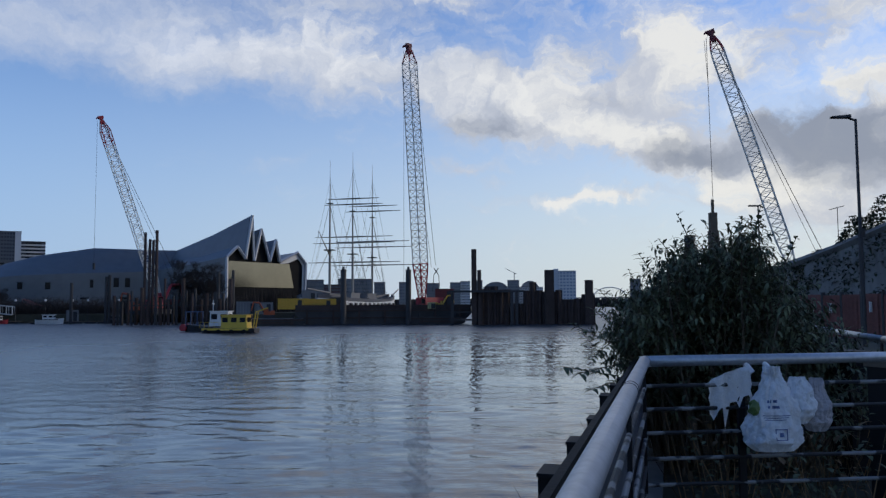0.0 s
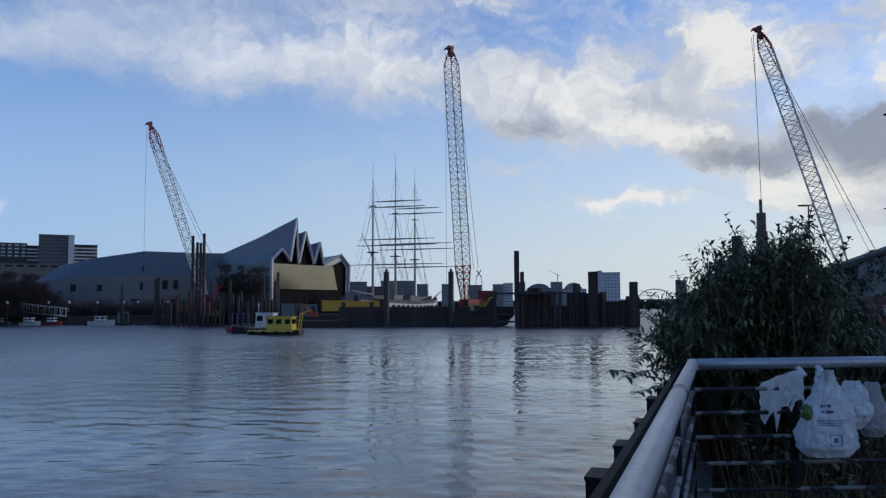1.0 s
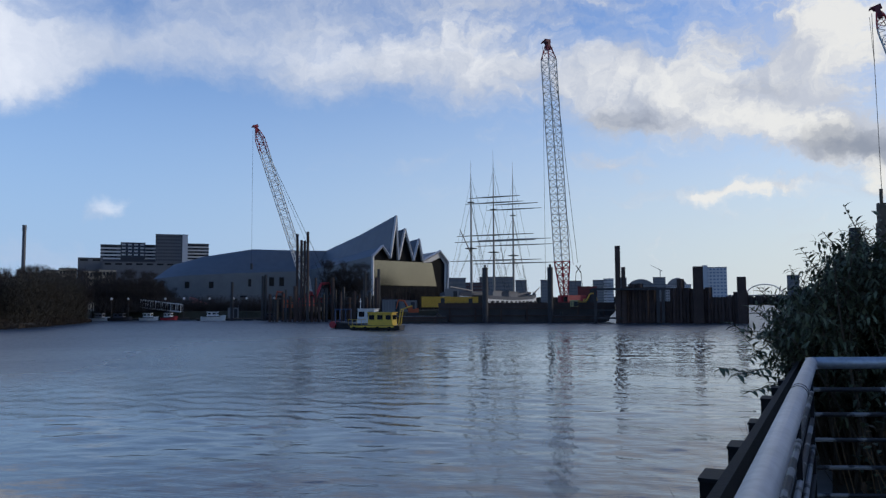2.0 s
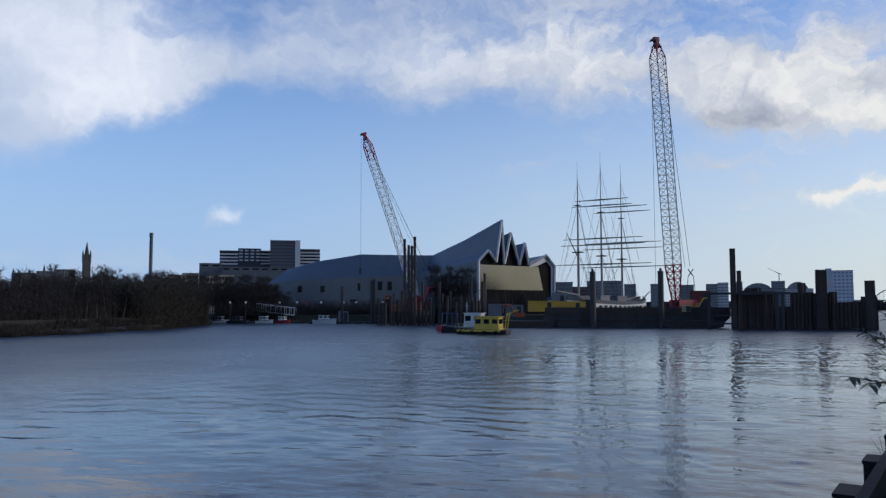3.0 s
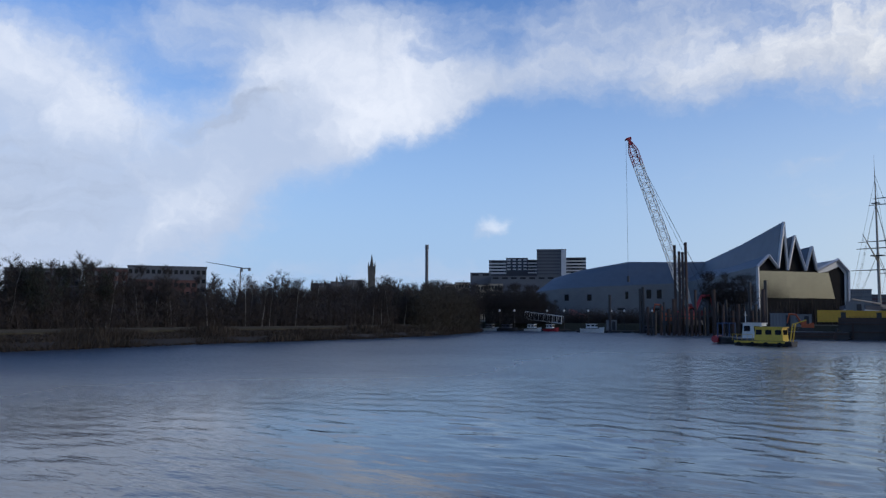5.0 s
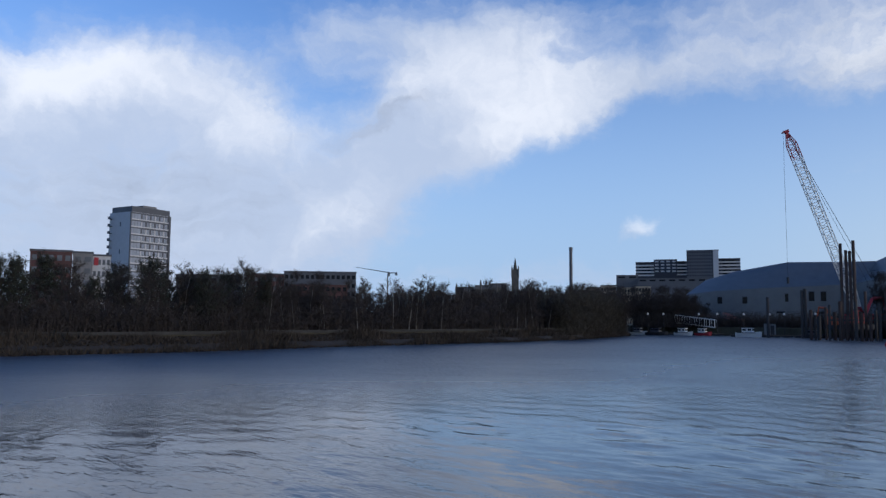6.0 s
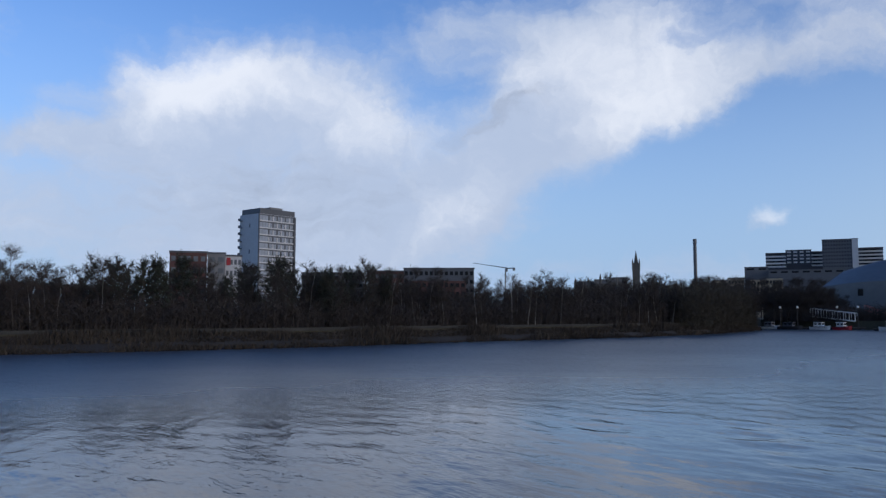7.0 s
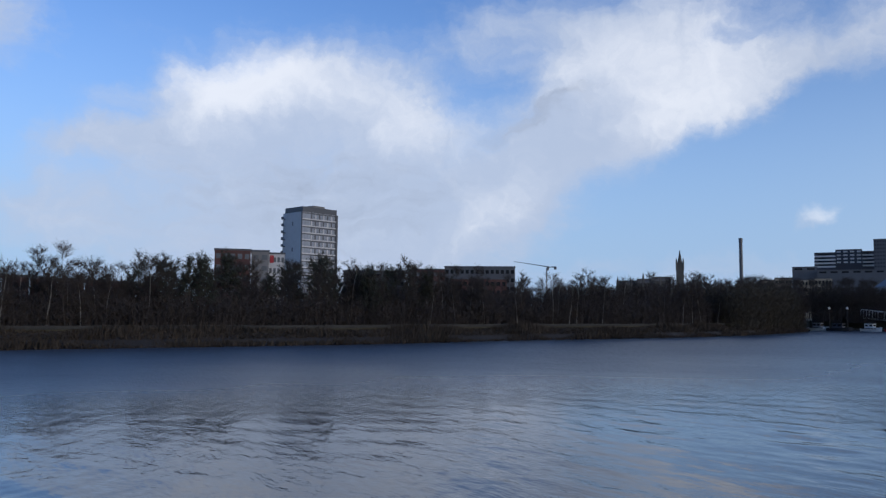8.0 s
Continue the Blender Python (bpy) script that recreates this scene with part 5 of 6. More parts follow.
def tree_meshes(seed, tall, spread, leafy):
    rr = random.Random(seed)
    trunk, twigs, leaves = Shape(), Shape(), Shape()
    stems = rr.choice((1, 1, 2, 3))
    for s_ in range(stems):
        lean = Vector((rr.uniform(-.12, .12), rr.uniform(-.12, .12), 1))
        pts = [Vector((rr.uniform(-.3, .3) * s_, rr.uniform(-.3, .3) * s_, -.3))]
        hh = tall * rr.uniform(.85, 1)
        n = 6
        for i in range(n):
            pts.append(pts[-1] + (lean + Vector((rr.uniform(-.12, .12), rr.uniform(-.12, .12), 0))) * (hh / n))
        for i in range(n):
            trunk.tube(pts[i], pts[i + 1], .07 * (1 - i / n) + .012, .07 * (1 - (i + 1) / n) + .01, n=5, caps=False)
        for b in range(int(20 / stems) + 6):
            t = rr.uniform(.22, .98)
            base = pts[int(t * n)].lerp(pts[min(n, int(t * n) + 1)], t * n - int(t * n))
            ang, rise = rr.uniform(0, 6.283), rr.uniform(.5, 1.7)
            ln = spread * (1.15 - t) * rr.uniform(.6, 1.2) + .5
            d = Vector((math.cos(ang), math.sin(ang), rise)).normalized()
            tip = base + d * ln
            twigs.tube(base, tip, .018 * (1.2 - t) + .006, .004, n=3, caps=False)
            for k in range(14):
                f = rr.uniform(.2, 1)
                q = base.lerp(tip, f)
                d2 = (d + Vector((rr.uniform(-1, 1), rr.uniform(-1, 1), rr.uniform(-.3, 1)))).normalized()
                e = q + d2 * rr.uniform(.4, 1.2)
                ribbon(twigs, q, e, .024, rr)
                for m in range(5):
                    g = q.lerp(e, rr.uniform(.3, 1))
                    ribbon(twigs, g, g + (d2 + Vector((rr.uniform(-1, 1), rr.uniform(-1, 1), rr.uniform(-.6, .8)))).normalized() * rr.uniform(.25, .7), .015, rr)
                if leafy:
                    for m in range(leafy):
                        c = q.lerp(e, rr.uniform(.2, 1.1)) + Vector((rr.uniform(-.2, .2), rr.uniform(-.2, .2), rr.uniform(-.2, .2)))
                        u, v = Vector((rr.uniform(-1, 1), rr.uniform(-1, 1), rr.uniform(-1, 1))).normalized() * .11, Vector((rr.uniform(-1, 1), rr.uniform(-1, 1), rr.uniform(-1, 1))).normalized() * .08
                        leaves.face(c - u, c + v, c + u, c - v)
    return trunk, twigs, leaves


KINDS, SHAPES = [], []
for i, (tall, spread, leafy, bark, lab) in enumerate(((9.2, 2.2, 0, BIRCH, "bare pale-stemmed birch tree in the wood"), (9.8, 2.8, 0, BARK, "bare brown winter tree in the wood"), (7.5, 2.8, 0, BIRCH, "slender bare birch with several stems"), (9.6, 3.0, 5, BARK, "dark tree still holding leaves"), (9.8, 2.6, 6, BARK, "dense dark leafy tree in the wood"), (6.0, 3.2, 0, BARK, "low spreading bare winter tree"), (10.0, 2.6, 1, BARK, "tall thin tree with sparse leaves"), (7.6, 4.2, 0, BARK, "broad bare brown tree with dense twigs"))):
    t_, w_, l_ = tree_meshes(100 + i, tall, spread, leafy)
    SHAPES.append((t_, w_))
    KINDS.append((t_.mesh("trunk", bark), w_.mesh("twigs", TWIG), l_.mesh("leaves", PINE) if leafy else None, lab))


def tree(x, y, z, kind, scale, turn, group="wood"):
    t_, w_, l_, lab = KINDS[kind]
    ob = thing("tree", (x, y, z), lab, "tree", group, turn=turn)
    ob.scale = (scale, scale, scale)
    part("trunk", t_, None, ob)
    tagged(part("crown", w_, None, ob), kind="stuff")
    if l_:
        tagged(part("foliage", l_, None, ob), kind="stuff")


def tree_mass(name, rows, label):
    """Trees too many and too far to pick apart, as one."""
    mass = Shape()
    for aa, d, k, sc in rows:
        m = Matrix.Translation(polar(aa, d, 2.3)) @ Matrix.Rotation(rng.uniform(0, 6.28), 4, "Z") @ Matrix.Scale(sc, 4)
        for sh in SHAPES[k]:
            i = len(mass.v)
            mass.v += [tuple(m @ Vector(v)) for v in sh.v]
            mass.f += [tuple(i + j for j in f) for f in sh.f]
    tagged(part(name, mass, TWIG), label, "trees", kind="stuff")


def bank_x(y):
    for (x0, y0), (x1, y1) in zip(NORTH[:9], NORTH[1:10]):
        if y0 <= y <= y1:
            return x0 + (x1 - x0) * (y - y0) / (y1 - y0)
    return NORTH[8][0]


rng = random.Random(21)
for i in range(290):
    y = -22 + 205 * (i + rng.random()) / 290
    row = rng.random() ** 1.3
    x = bank_x(y) - 7.2 - 26 * row
    leafy = 18 < y < 62
    kind = rng.choice((3, 4, 4, 6, 1, 0)) if leafy and rng.random() < .75 else rng.choice((0, 0, 1, 1, 2, 2, 5, 6, 7, 7))
    if row < .22 and not leafy:
        kind = rng.choice((0, 2, 2, 0, 1))
    far = 1.0 if y < 90 else 1.0 + (y - 90) / 90 * .2
    if y > 168:
        far *= .9
    tree(x, y, 2.25, kind, rng.uniform(.72, 1.02) * far, rng.uniform(0, 360))
# trees before the museum, by the marina and on the hill
tree_mass("quayside_trees", [(-35.5 + i * .55, 246 + (i % 3) * 5, (1, 5, 2, 1, 6)[i % 5], rng.uniform(.8, 1.15)) for i in range(11)] + [(-35.9 + i * .145, 234 + (i % 5) * 4, (1, 5, 1, 2, 7)[i % 5], rng.uniform(.85, 1.2)) for i in range(42)] + [(-18.7 + i * .17, 214 + (i % 3) * 3, (1, 7, 1)[i % 3], rng.uniform(1.1, 1.4)) for i in range(18)], "bare brown winter trees along the museum quay")
tree_mass("waterside_trees", [(-38.6 + 4.1 * i / 47, 213 + (i % 5) * 1.6, (7, 1, 5, 7, 2)[i % 5], rng.uniform(.95, 1.2) * (1 if i < 36 else 1.05 - (i - 36) * .025)) for i in range(48)], "bare brown willows crowding the end of the wood")
tree_mass("marina_trees", [(-34.0 + 5.0 * i / 29, 249 + (i % 4) * 3, (7, 1, 7, 5)[i % 4], rng.uniform(.95, 1.25) * (1 - .25 * max(0, i - 20) / 9)) for i in range(30)], "bare brown trees behind the marina pontoons")
tree_mass("hill_trees", [(-40.5 + i * .35, 640, 1, rng.uniform(2.2, 2.9)) for i in range(16)] + [(-41.2, 700, 1, 3.4), (-36.0, 500, 4, 2.2), (-35.6, 500, 4, 2.4), (-33.0, 470, 1, 1.9)] + [(-38.4 + i * .42, 370 + (i % 3) * 8, (1, 4, 3, 6)[i % 4], rng.uniform(1.4, 1.8)) for i in range(19)] + [(-54 + i * .5, 600, 1, rng.uniform(1.9, 2.3)) for i in range(24)], "bare brown trees on the hill behind the wood")
thicket = Shape()
for i in range(26000):
    y = -22 + 208 * rng.random()
    deep = rng.random() ** 1.2
    x = bank_x(y) - 7.2 - 26 * deep
    p = Vector((x, y, 2.1))
    hgt = (1.4 + 4.4 * rng.random() ** .8 * min(1, .55 + deep * 2)) * (1 if y < 80 else 1 + .55 * min(1, (y - 80) / 50) if y < 172 else 1.0)
    q = p + Vector((rng.uniform(-.9, .9), rng.uniform(-.9, .9), hgt))
    ribbon(thicket, p, q, .045, rng)
    for m in range(6):
        g = p.lerp(q, rng.uniform(.15, 1))
        ribbon(thicket, g, g + Vector((rng.uniform(-.9, .9), rng.uniform(-.9, .9), rng.uniform(-.1, 1.0))), .045, rng)
tagged(part("thicket", thicket, TWIG), "dense dark thicket of bare brown scrub under the trees", "scrub", kind="stuff")
# willows leaning over the water at the end of the wood
OSIER = mat("olive_brown_twigs", (0.050, 0.042, 0.030), 0.95, 0, 0.4, 0.4, 0, 0.3)
willow = Shape()
for i in range(15000):
    y = 132 + 57 * rng.random()
    x = bank_x(y) - 1.6 - 11 * rng.random() ** 1.4
    tall = 11.6 * min(1, (194 - y) / 26) * (.8 + .35 * noise.noise(Vector((x * .16, y * .16, 2))))
    z = 1.0 + tall * rng.random() ** .75
    p = Vector((x, y, z - .9))
    d = Vector((rng.uniform(-.9, 1.1), rng.uniform(-1, 1), rng.uniform(.1, 1.6))).normalized()
    q = p + d * rng.uniform(.9, 2.0)
    ribbon(willow, p, q, .04, rng)
    for m in range(5):
        g = p.lerp(q, rng.uniform(.2, 1))
        ribbon(willow, g, g + (d + Vector((rng.uniform(-1, 1), rng.uniform(-1, 1), rng.uniform(-.5, .7)))).normalized() * rng.uniform(.4, 1.0), .03, rng)
tagged(part("willow_scrub", willow, OSIER), "olive-brown bare willows leaning over the water", "willows", kind="stuff")
grass = Shape()
for i in range(42000):
    y = -22 + 205 * rng.random()
    f = rng.random()
    x = bank_x(y) + .35 - 6.3 * f
    z = (.05 + .35 * f * 2.4) if f < .4 else .9 + (f - .4) * 1.4
    hgt = rng.uniform(.3, .95) * (.35 + 1.1 * max(0, .25 + noise.noise(Vector((x * .25, y * .10, 0)))) * 1.6)
    p = Vector((x, y, z - .1))
    ribbon(grass, p, p + Vector((rng.uniform(-.3, .5), rng.uniform(-.4, .4), hgt)), .09, rng)
tagged(part("dead_grass", grass, REED), "tufts of dead brown grass along the bank", "grass", kind="stuff")
# shrubs along the museum quay
quay = Shape()
for i in range(9000):
    a_ = rng.uniform(-34, -14)
    p = polar(a_, rng.uniform(232, 243) if a_ < -22 else rng.uniform(212, 222), 2.2)
    q = p + Vector((rng.uniform(-.8, .8), rng.uniform(-.8, .8), rng.uniform(1, 4.8)))
    ribbon(quay, p, q, .05, rng)
    for m in range(3):
        g = p.lerp(q, rng.uniform(.3, 1))
        ribbon(quay, g, g + Vector((rng.uniform(-.8, .8), rng.uniform(-.8, .8), rng.uniform(-.1, .8))), .04, rng)
# strips before the glass front, standing in for the treeline its lower panes reflect
for i in range(500):
    u, lift_ = rng.uniform(1, 31), rng.uniform(4.5, 8.0) + (1.2 if rng.random() < .2 else 0)
    p = Vector((F0.x + FE.x * u - FN.x * 7, F0.y + FE.y * u - FN.y * 7, 2.2))
    ribbon(quay, p, p + Vector((rng.uniform(-.3, .3), rng.uniform(-.3, .3), lift_)), .16, rng)
tagged(part("quay_scrub", quay, TWIG), "brown winter scrub along the museum quay", "scrub", kind="stuff")
# far wooded skyline along the river
ridge = Shape()
for i in range(5000):
    a_ = rng.uniform(-12, 15)
    p = polar(a_, rng.uniform(1300, 1420), 2)
    ridge.tube(p, p + Vector((0, 0, rng.uniform(5, 13))), 2.2, .8, n=4)
# unseen trees on the near bank, added for the museum glass to reflect
for i in range(700):
    a_ = rng.uniform(29.8, 48)
    p = polar(a_, rng.uniform(285, 320), 2)
    ridge.tube(p, p + Vector((0, 0, rng.uniform(14, 20))), 1.8, .4, n=4)
for i in range(1500):
    a_ = rng.uniform(62, 150)
    p = polar(a_, rng.uniform(150, 230), 2)
    ridge.tube(p, p + Vector((0, 0, rng.uniform(5, 15))), 1.8, .6, n=4)
tagged(part("far_trees", ridge, TWIG), "distant dark line of riverside trees", "trees", kind="stuff")


# ---- near bank: ramp wall, hoarding, lamp ----
# beyond 30 degrees the wall is unseen, added and raised to block the sun
RAMP = [(21.8, 54, 5.6), (23.8, 49, 6.3), (26.6, 46.3, 7.0), (29.4, 44, 7.8), (34, 41, 9.0), (44, 38, 11.0), (58, 37, 13.0), (75, 38, 14.0), (95, 45, 14.0)]
wall = Shape()
pts = [(polar(a, d), t) for a, d, t in RAMP]
for (p, t0), (q, t1) in zip(pts, pts[1:]):
    n_ = Vector((-(q - p).y, (q - p).x, 0)).normalized() * .5
    n_ = n_ if n_.dot(p) > 0 else -n_
    wall.loft([[v + Vector((0, 0, 2)), v + Vector((0, 0, t)), v + n_ + Vector((0, 0, t)), v + n_ + Vector((0, 0, 2))] for v, t in ((p, t0), (q, t1))])
structure("wall_ramp", wall, CONC, "stained concrete ramp wall with ivy")
cop = Shape()
for (p, t0), (q, t1) in zip(pts, pts[1:]):
    cop.tube(p + Vector((0, 0, t0 + .1)), q + Vector((0, 0, t1 + .1)), .22, n=4)
structure("wall_coping", cop, CONC)
fill = Shape()
for (p, t0), (q, t1) in zip(pts, pts[1:]):
    fill.face(p * 1.012 + Vector((0, 0, t0 - .3)), q * 1.012 + Vector((0, 0, t1 - .3)), q * 1.6 + Vector((0, 0, t1 - .3)), p * 1.6 + Vector((0, 0, t0 - .3)))
structure("ground_ramp", fill, EARTH, "earth fill behind the ramp wall")
HOARD = mat("red_hoarding", (0.16, 0.055, 0.045), 0.7, 0, 0.35, 0.8, 0.002, 0.4)
hd = thing("hoarding", polar(22.6, 39, GROUND), "dull red site hoarding panels with posts", "fence")
p0, p1 = polar(22.6, 39), polar(33, 32.5)
nh = 9
for i in range(nh):
    a_, b_ = p0.lerp(p1, i / nh) - p0, p0.lerp(p1, (i + 1) / nh) - p0
    c_ = (a_ + b_) / 2
    tn = math.degrees(math.atan2((b_ - a_).y, (b_ - a_).x))
    pl = part("panel", Shape().box((c_.x, c_.y, .92), ((b_ - a_).length - .02, .06, 1.7 + .04 * (i % 3)), tn), HOARD, hd)
    for k in range(5):
        f = a_.lerp(b_, (k + .5) / 5)
        part("rib", Shape().box((f.x, f.y, .92), (.3, .09, 1.6), tn), HOARD, pl)
    part("post", Shape().box((a_.x, a_.y, .95), (.1, .14, 1.9), tn), DARKSTEEL, hd)
for i, z in ((3, 1.25), (5, 1.3), (2, 1.0)):
    f = p0.lerp(p1, (i + .4) / nh) - p0
    part("notice", Shape().box((f.x, f.y - .1, z), (.28, .03, .4), 20), WHITE, hd, "small faded notice")
sl = thing("street_lamp", polar(27.97, 30, GROUND), "tall dark steel street lamp with a flat head", "lamp")
part("pole", Shape().tube((0, 0, 0), (0, 0, 3.8), .075, n=10).tube((0, 0, 3.8), (0, 0, 7.7), .055, .045, n=10), DARKSTEEL, sl)
part("arm", Shape().tube((0, 0, 7.65), (-.25, .1, 7.78), .04, n=8), DARKSTEEL, sl)
part("head", Shape().loft([[Vector((x, y, z)) for x, y, z in ((-.2 - .62 * t, -.12 + .03 * t, 7.74), (-.2 - .62 * t, .16 - .03 * t, 7.74), (-.2 - .62 * t, .16 - .03 * t, 7.84 - .05 * t), (-.2 - .62 * t, -.12 + .03 * t, 7.84 - .05 * t))] for t in (0, .5, 1)]), DARKSTEEL, sl)
part("bracket", Shape().box((.05, -.06, 3.8), (.12, .1, .3)), DARKSTEEL, sl)
l2 = thing("street_lamp", polar(21.9, 62, GROUND), "thin dark street lamp beside the ramp", "lamp")
part("pole", Shape().tube((0, 0, 0), (0, 0, 8.6), .08, .05, n=8), DARKSTEEL, l2)
part("head", Shape().box((-.3, 0, 8.6), (.8, .25, .1)), DARKSTEEL, l2)
an = thing("aerial", polar(26.7, 47.5, 6.7), "thin television aerial above the ramp wall", "aerial")
part("pole", Shape().tube((0, 0, 0), (0, 0, 2.7), .02, n=5), DARKSTEEL, an)
part("boom", Shape().tube((-.4, 0, 2.55), (.35, 0, 2.75), .02, n=4), DARKSTEEL, an)
for k in range(5):
    x = -.36 + k * .16
    part("element", Shape().tube((x, -.2, 2.57 + k * .04), (x, .2, 2.57 + k * .04), .012, n=4), DARKSTEEL, an)
tube_pile(17.4, 100, .6, 12.5, "dark box pile standing beyond the shrubs", "bank piles", DARKSTEEL)


# ---- foliage near the camera ----
def leaf_material(name, colour, per):
    m = mat(name, colour, 0.65, 0, 0.35, 2.5, 0, per, 0.25)
    n, k = m.node_tree.nodes, m.node_tree.links
    p = n["Principled BSDF"]
    p.inputs["Transmission Weight"].default_value = 0.0
    geo = n.new("ShaderNodeNewGeometry")
    ma, hsv = n.new("ShaderNodeMapRange"), n.new("ShaderNodeHueSaturation")
    for i, v in ((1, 0), (2, 1), (3, .45), (4, 1.7)):
        ma.inputs[i].default_value = v
    k.new(geo.outputs["Random Per Island"], ma.inputs[0])
    old = p.inputs["Base Color"].links[0].from_socket
    k.new(old, hsv.inputs["Color"])
    k.new(ma.outputs[0], hsv.inputs["Value"])
    k.new(hsv.outputs[0], p.inputs["Base Color"])
    return m


LEAF = leaf_material("dull_green_leaves", (0.098, 0.108, 0.060), 0.2)
IVY = leaf_material("dark_ivy_leaves", (0.035, 0.045, 0.026), 0.2)
DRY = leaf_material("dry_brown_leaves", (0.16, 0.10, 0.05), 0.2)
STEM = mat("brown_stems", (0.10, 0.075, 0.05), 0.85, 0, 0.4, 6)


def leaf(sh, base, d, up, L, W):
    """A pointed leaf, folded along its rib and drooping at the tip."""
    side = d.cross(up)
    if side.length < 1e-3:
        return
    side.normalize()
    nrm = side.cross(d).normalized()
    m1, m2, tip = base + d * (L * .3) + nrm * (L * .03), base + d * (L * .65), base + d * L - nrm * (L * .16)
    i = len(sh.v)
    sh.v += [tuple(base), tuple(m1 + side * W * .5 + nrm * W * .15), tuple(m1 - side * W * .5 + nrm * W * .15), tuple(m2 + side * W * .42 + nrm * W * .1), tuple(m2 - side * W * .42 + nrm * W * .1), tuple(tip), tuple(m1), tuple(m2)]
    for f in ((0, 6, 1), (0, 2, 6), (6, 7, 3, 1), (6, 2, 4, 7), (7, 5, 3), (7, 4, 5)):
        sh.f.append(tuple(i + k for k in f))


ENV = [(8.4, -5.0), (9.5, -4.2), (11, -2.8), (12.4, -.6), (13.3, 1.0), (14.6, 2.0), (16.0, 3.2), (17.4, 5.6), (18.4, 4.6), (19.2, 4.6), (20.2, 4.4), (21.5, 6.3), (22.4, 3.6), (23.6, 1.7), (24.8, -.2), (25.8, -2.0), (28.2, -2.0), (29.6, -2.2), (31, -3.2)]


def crown_height(a):
    for (a0, e0), (a1, e1) in zip(ENV, ENV[1:]):
        if a0 <= a <= a1:
            return e0 + (e1 - e0) * (a - a0) / (a1 - a0)
    return -3.0


rr = random.Random(77)
bush = thing("shrub", (2.7, 7.6, GROUND), "large dark green shrub with narrow pointed leaves", "shrub")
bo = Vector((2.7, 7.6, GROUND))
stems, crown = Shape(), Shape()


def shoot(pts, leaf_len, start=.3, gap=.05):
    """Opposite pairs of leaves along a shoot."""
    n = len(pts) - 1
    for i in range(n):
        a, b = pts[i], pts[i + 1]
        d = (b - a).normalized()
        L = (b - a).length
        k = 0.0
        while k < L:
            if (i + k / L) / n > start:
                ang = rr.uniform(0, math.pi)
                u = d.cross(Vector((0, 0, 1)) if abs(d.z) < .9 else Vector((1, 0, 0))).normalized()
                w = d.cross(u)
                for sg in (1, -1):
                    out = (u * math.cos(ang) + w * math.sin(ang)) * sg
                    dl = (out + d * rr.uniform(.1, .7) + Vector((0, 0, rr.uniform(-.95, .05)))).normalized()
                    leaf(crown, a + d * k, dl, Vector((0, 0, 1)), leaf_len * rr.uniform(.5, 1.2), leaf_len * rr.uniform(.2, .33))
            k += gap * rr.uniform(.7, 1.4)


for i in range(300):
    az_ = rr.uniform(12.2, 25.0) if i % 12 else rr.uniform(25, 29.6)
    top = crown_height(az_)
    el_ = top - abs(rr.gauss(0, 2.0)) if i % 2 else top - rr.uniform(.0, 6.0)
    dist = rr.uniform(6.6, 9.4)
    tip = polar(az_, dist, EYE + dist * math.tan(radians(max(el_, -5.5)))) - bo
    root = Vector((tip.x * .55 + rr.uniform(-.4, .4), tip.y * .6 + rr.uniform(-.3, .3), -.05))
    if root.x < -.75:
        root.x = -.75
    mid = root.lerp(tip, .5) + Vector((rr.uniform(-.25, .25), rr.uniform(-.25, .25), .5))
    n = 7
    pts = [((1 - t) ** 2) * root + 2 * t * (1 - t) * mid + t * t * tip for t in [k / n for k in range(n + 1)]]
    for k in range(n):
        stems.tube(pts[k], pts[k + 1], .012 * (1 - k / n) + .003, .012 * (1 - (k + 1) / n) + .003, n=4, caps=False)
    shoot(pts, .10, .3, .04)
    for b in range(6):
        k = rr.randrange(2, n)
        d = (pts[k] - pts[k - 1]).normalized()
        q = pts[k] + (d * .6 + Vector((rr.uniform(-1, 1), rr.uniform(-1, 1), rr.uniform(-.5, .4)))).normalized() * rr.uniform(.18, .42)
        stems.tube(pts[k], q, .004, .002, n=3, caps=False)
        shoot([pts[k], q], .085, .1, .03)
tagged(part("branchwork", stems, STEM, bush), kind="stuff")
tagged(part("leaves", crown, LEAF, bush), kind="stuff")
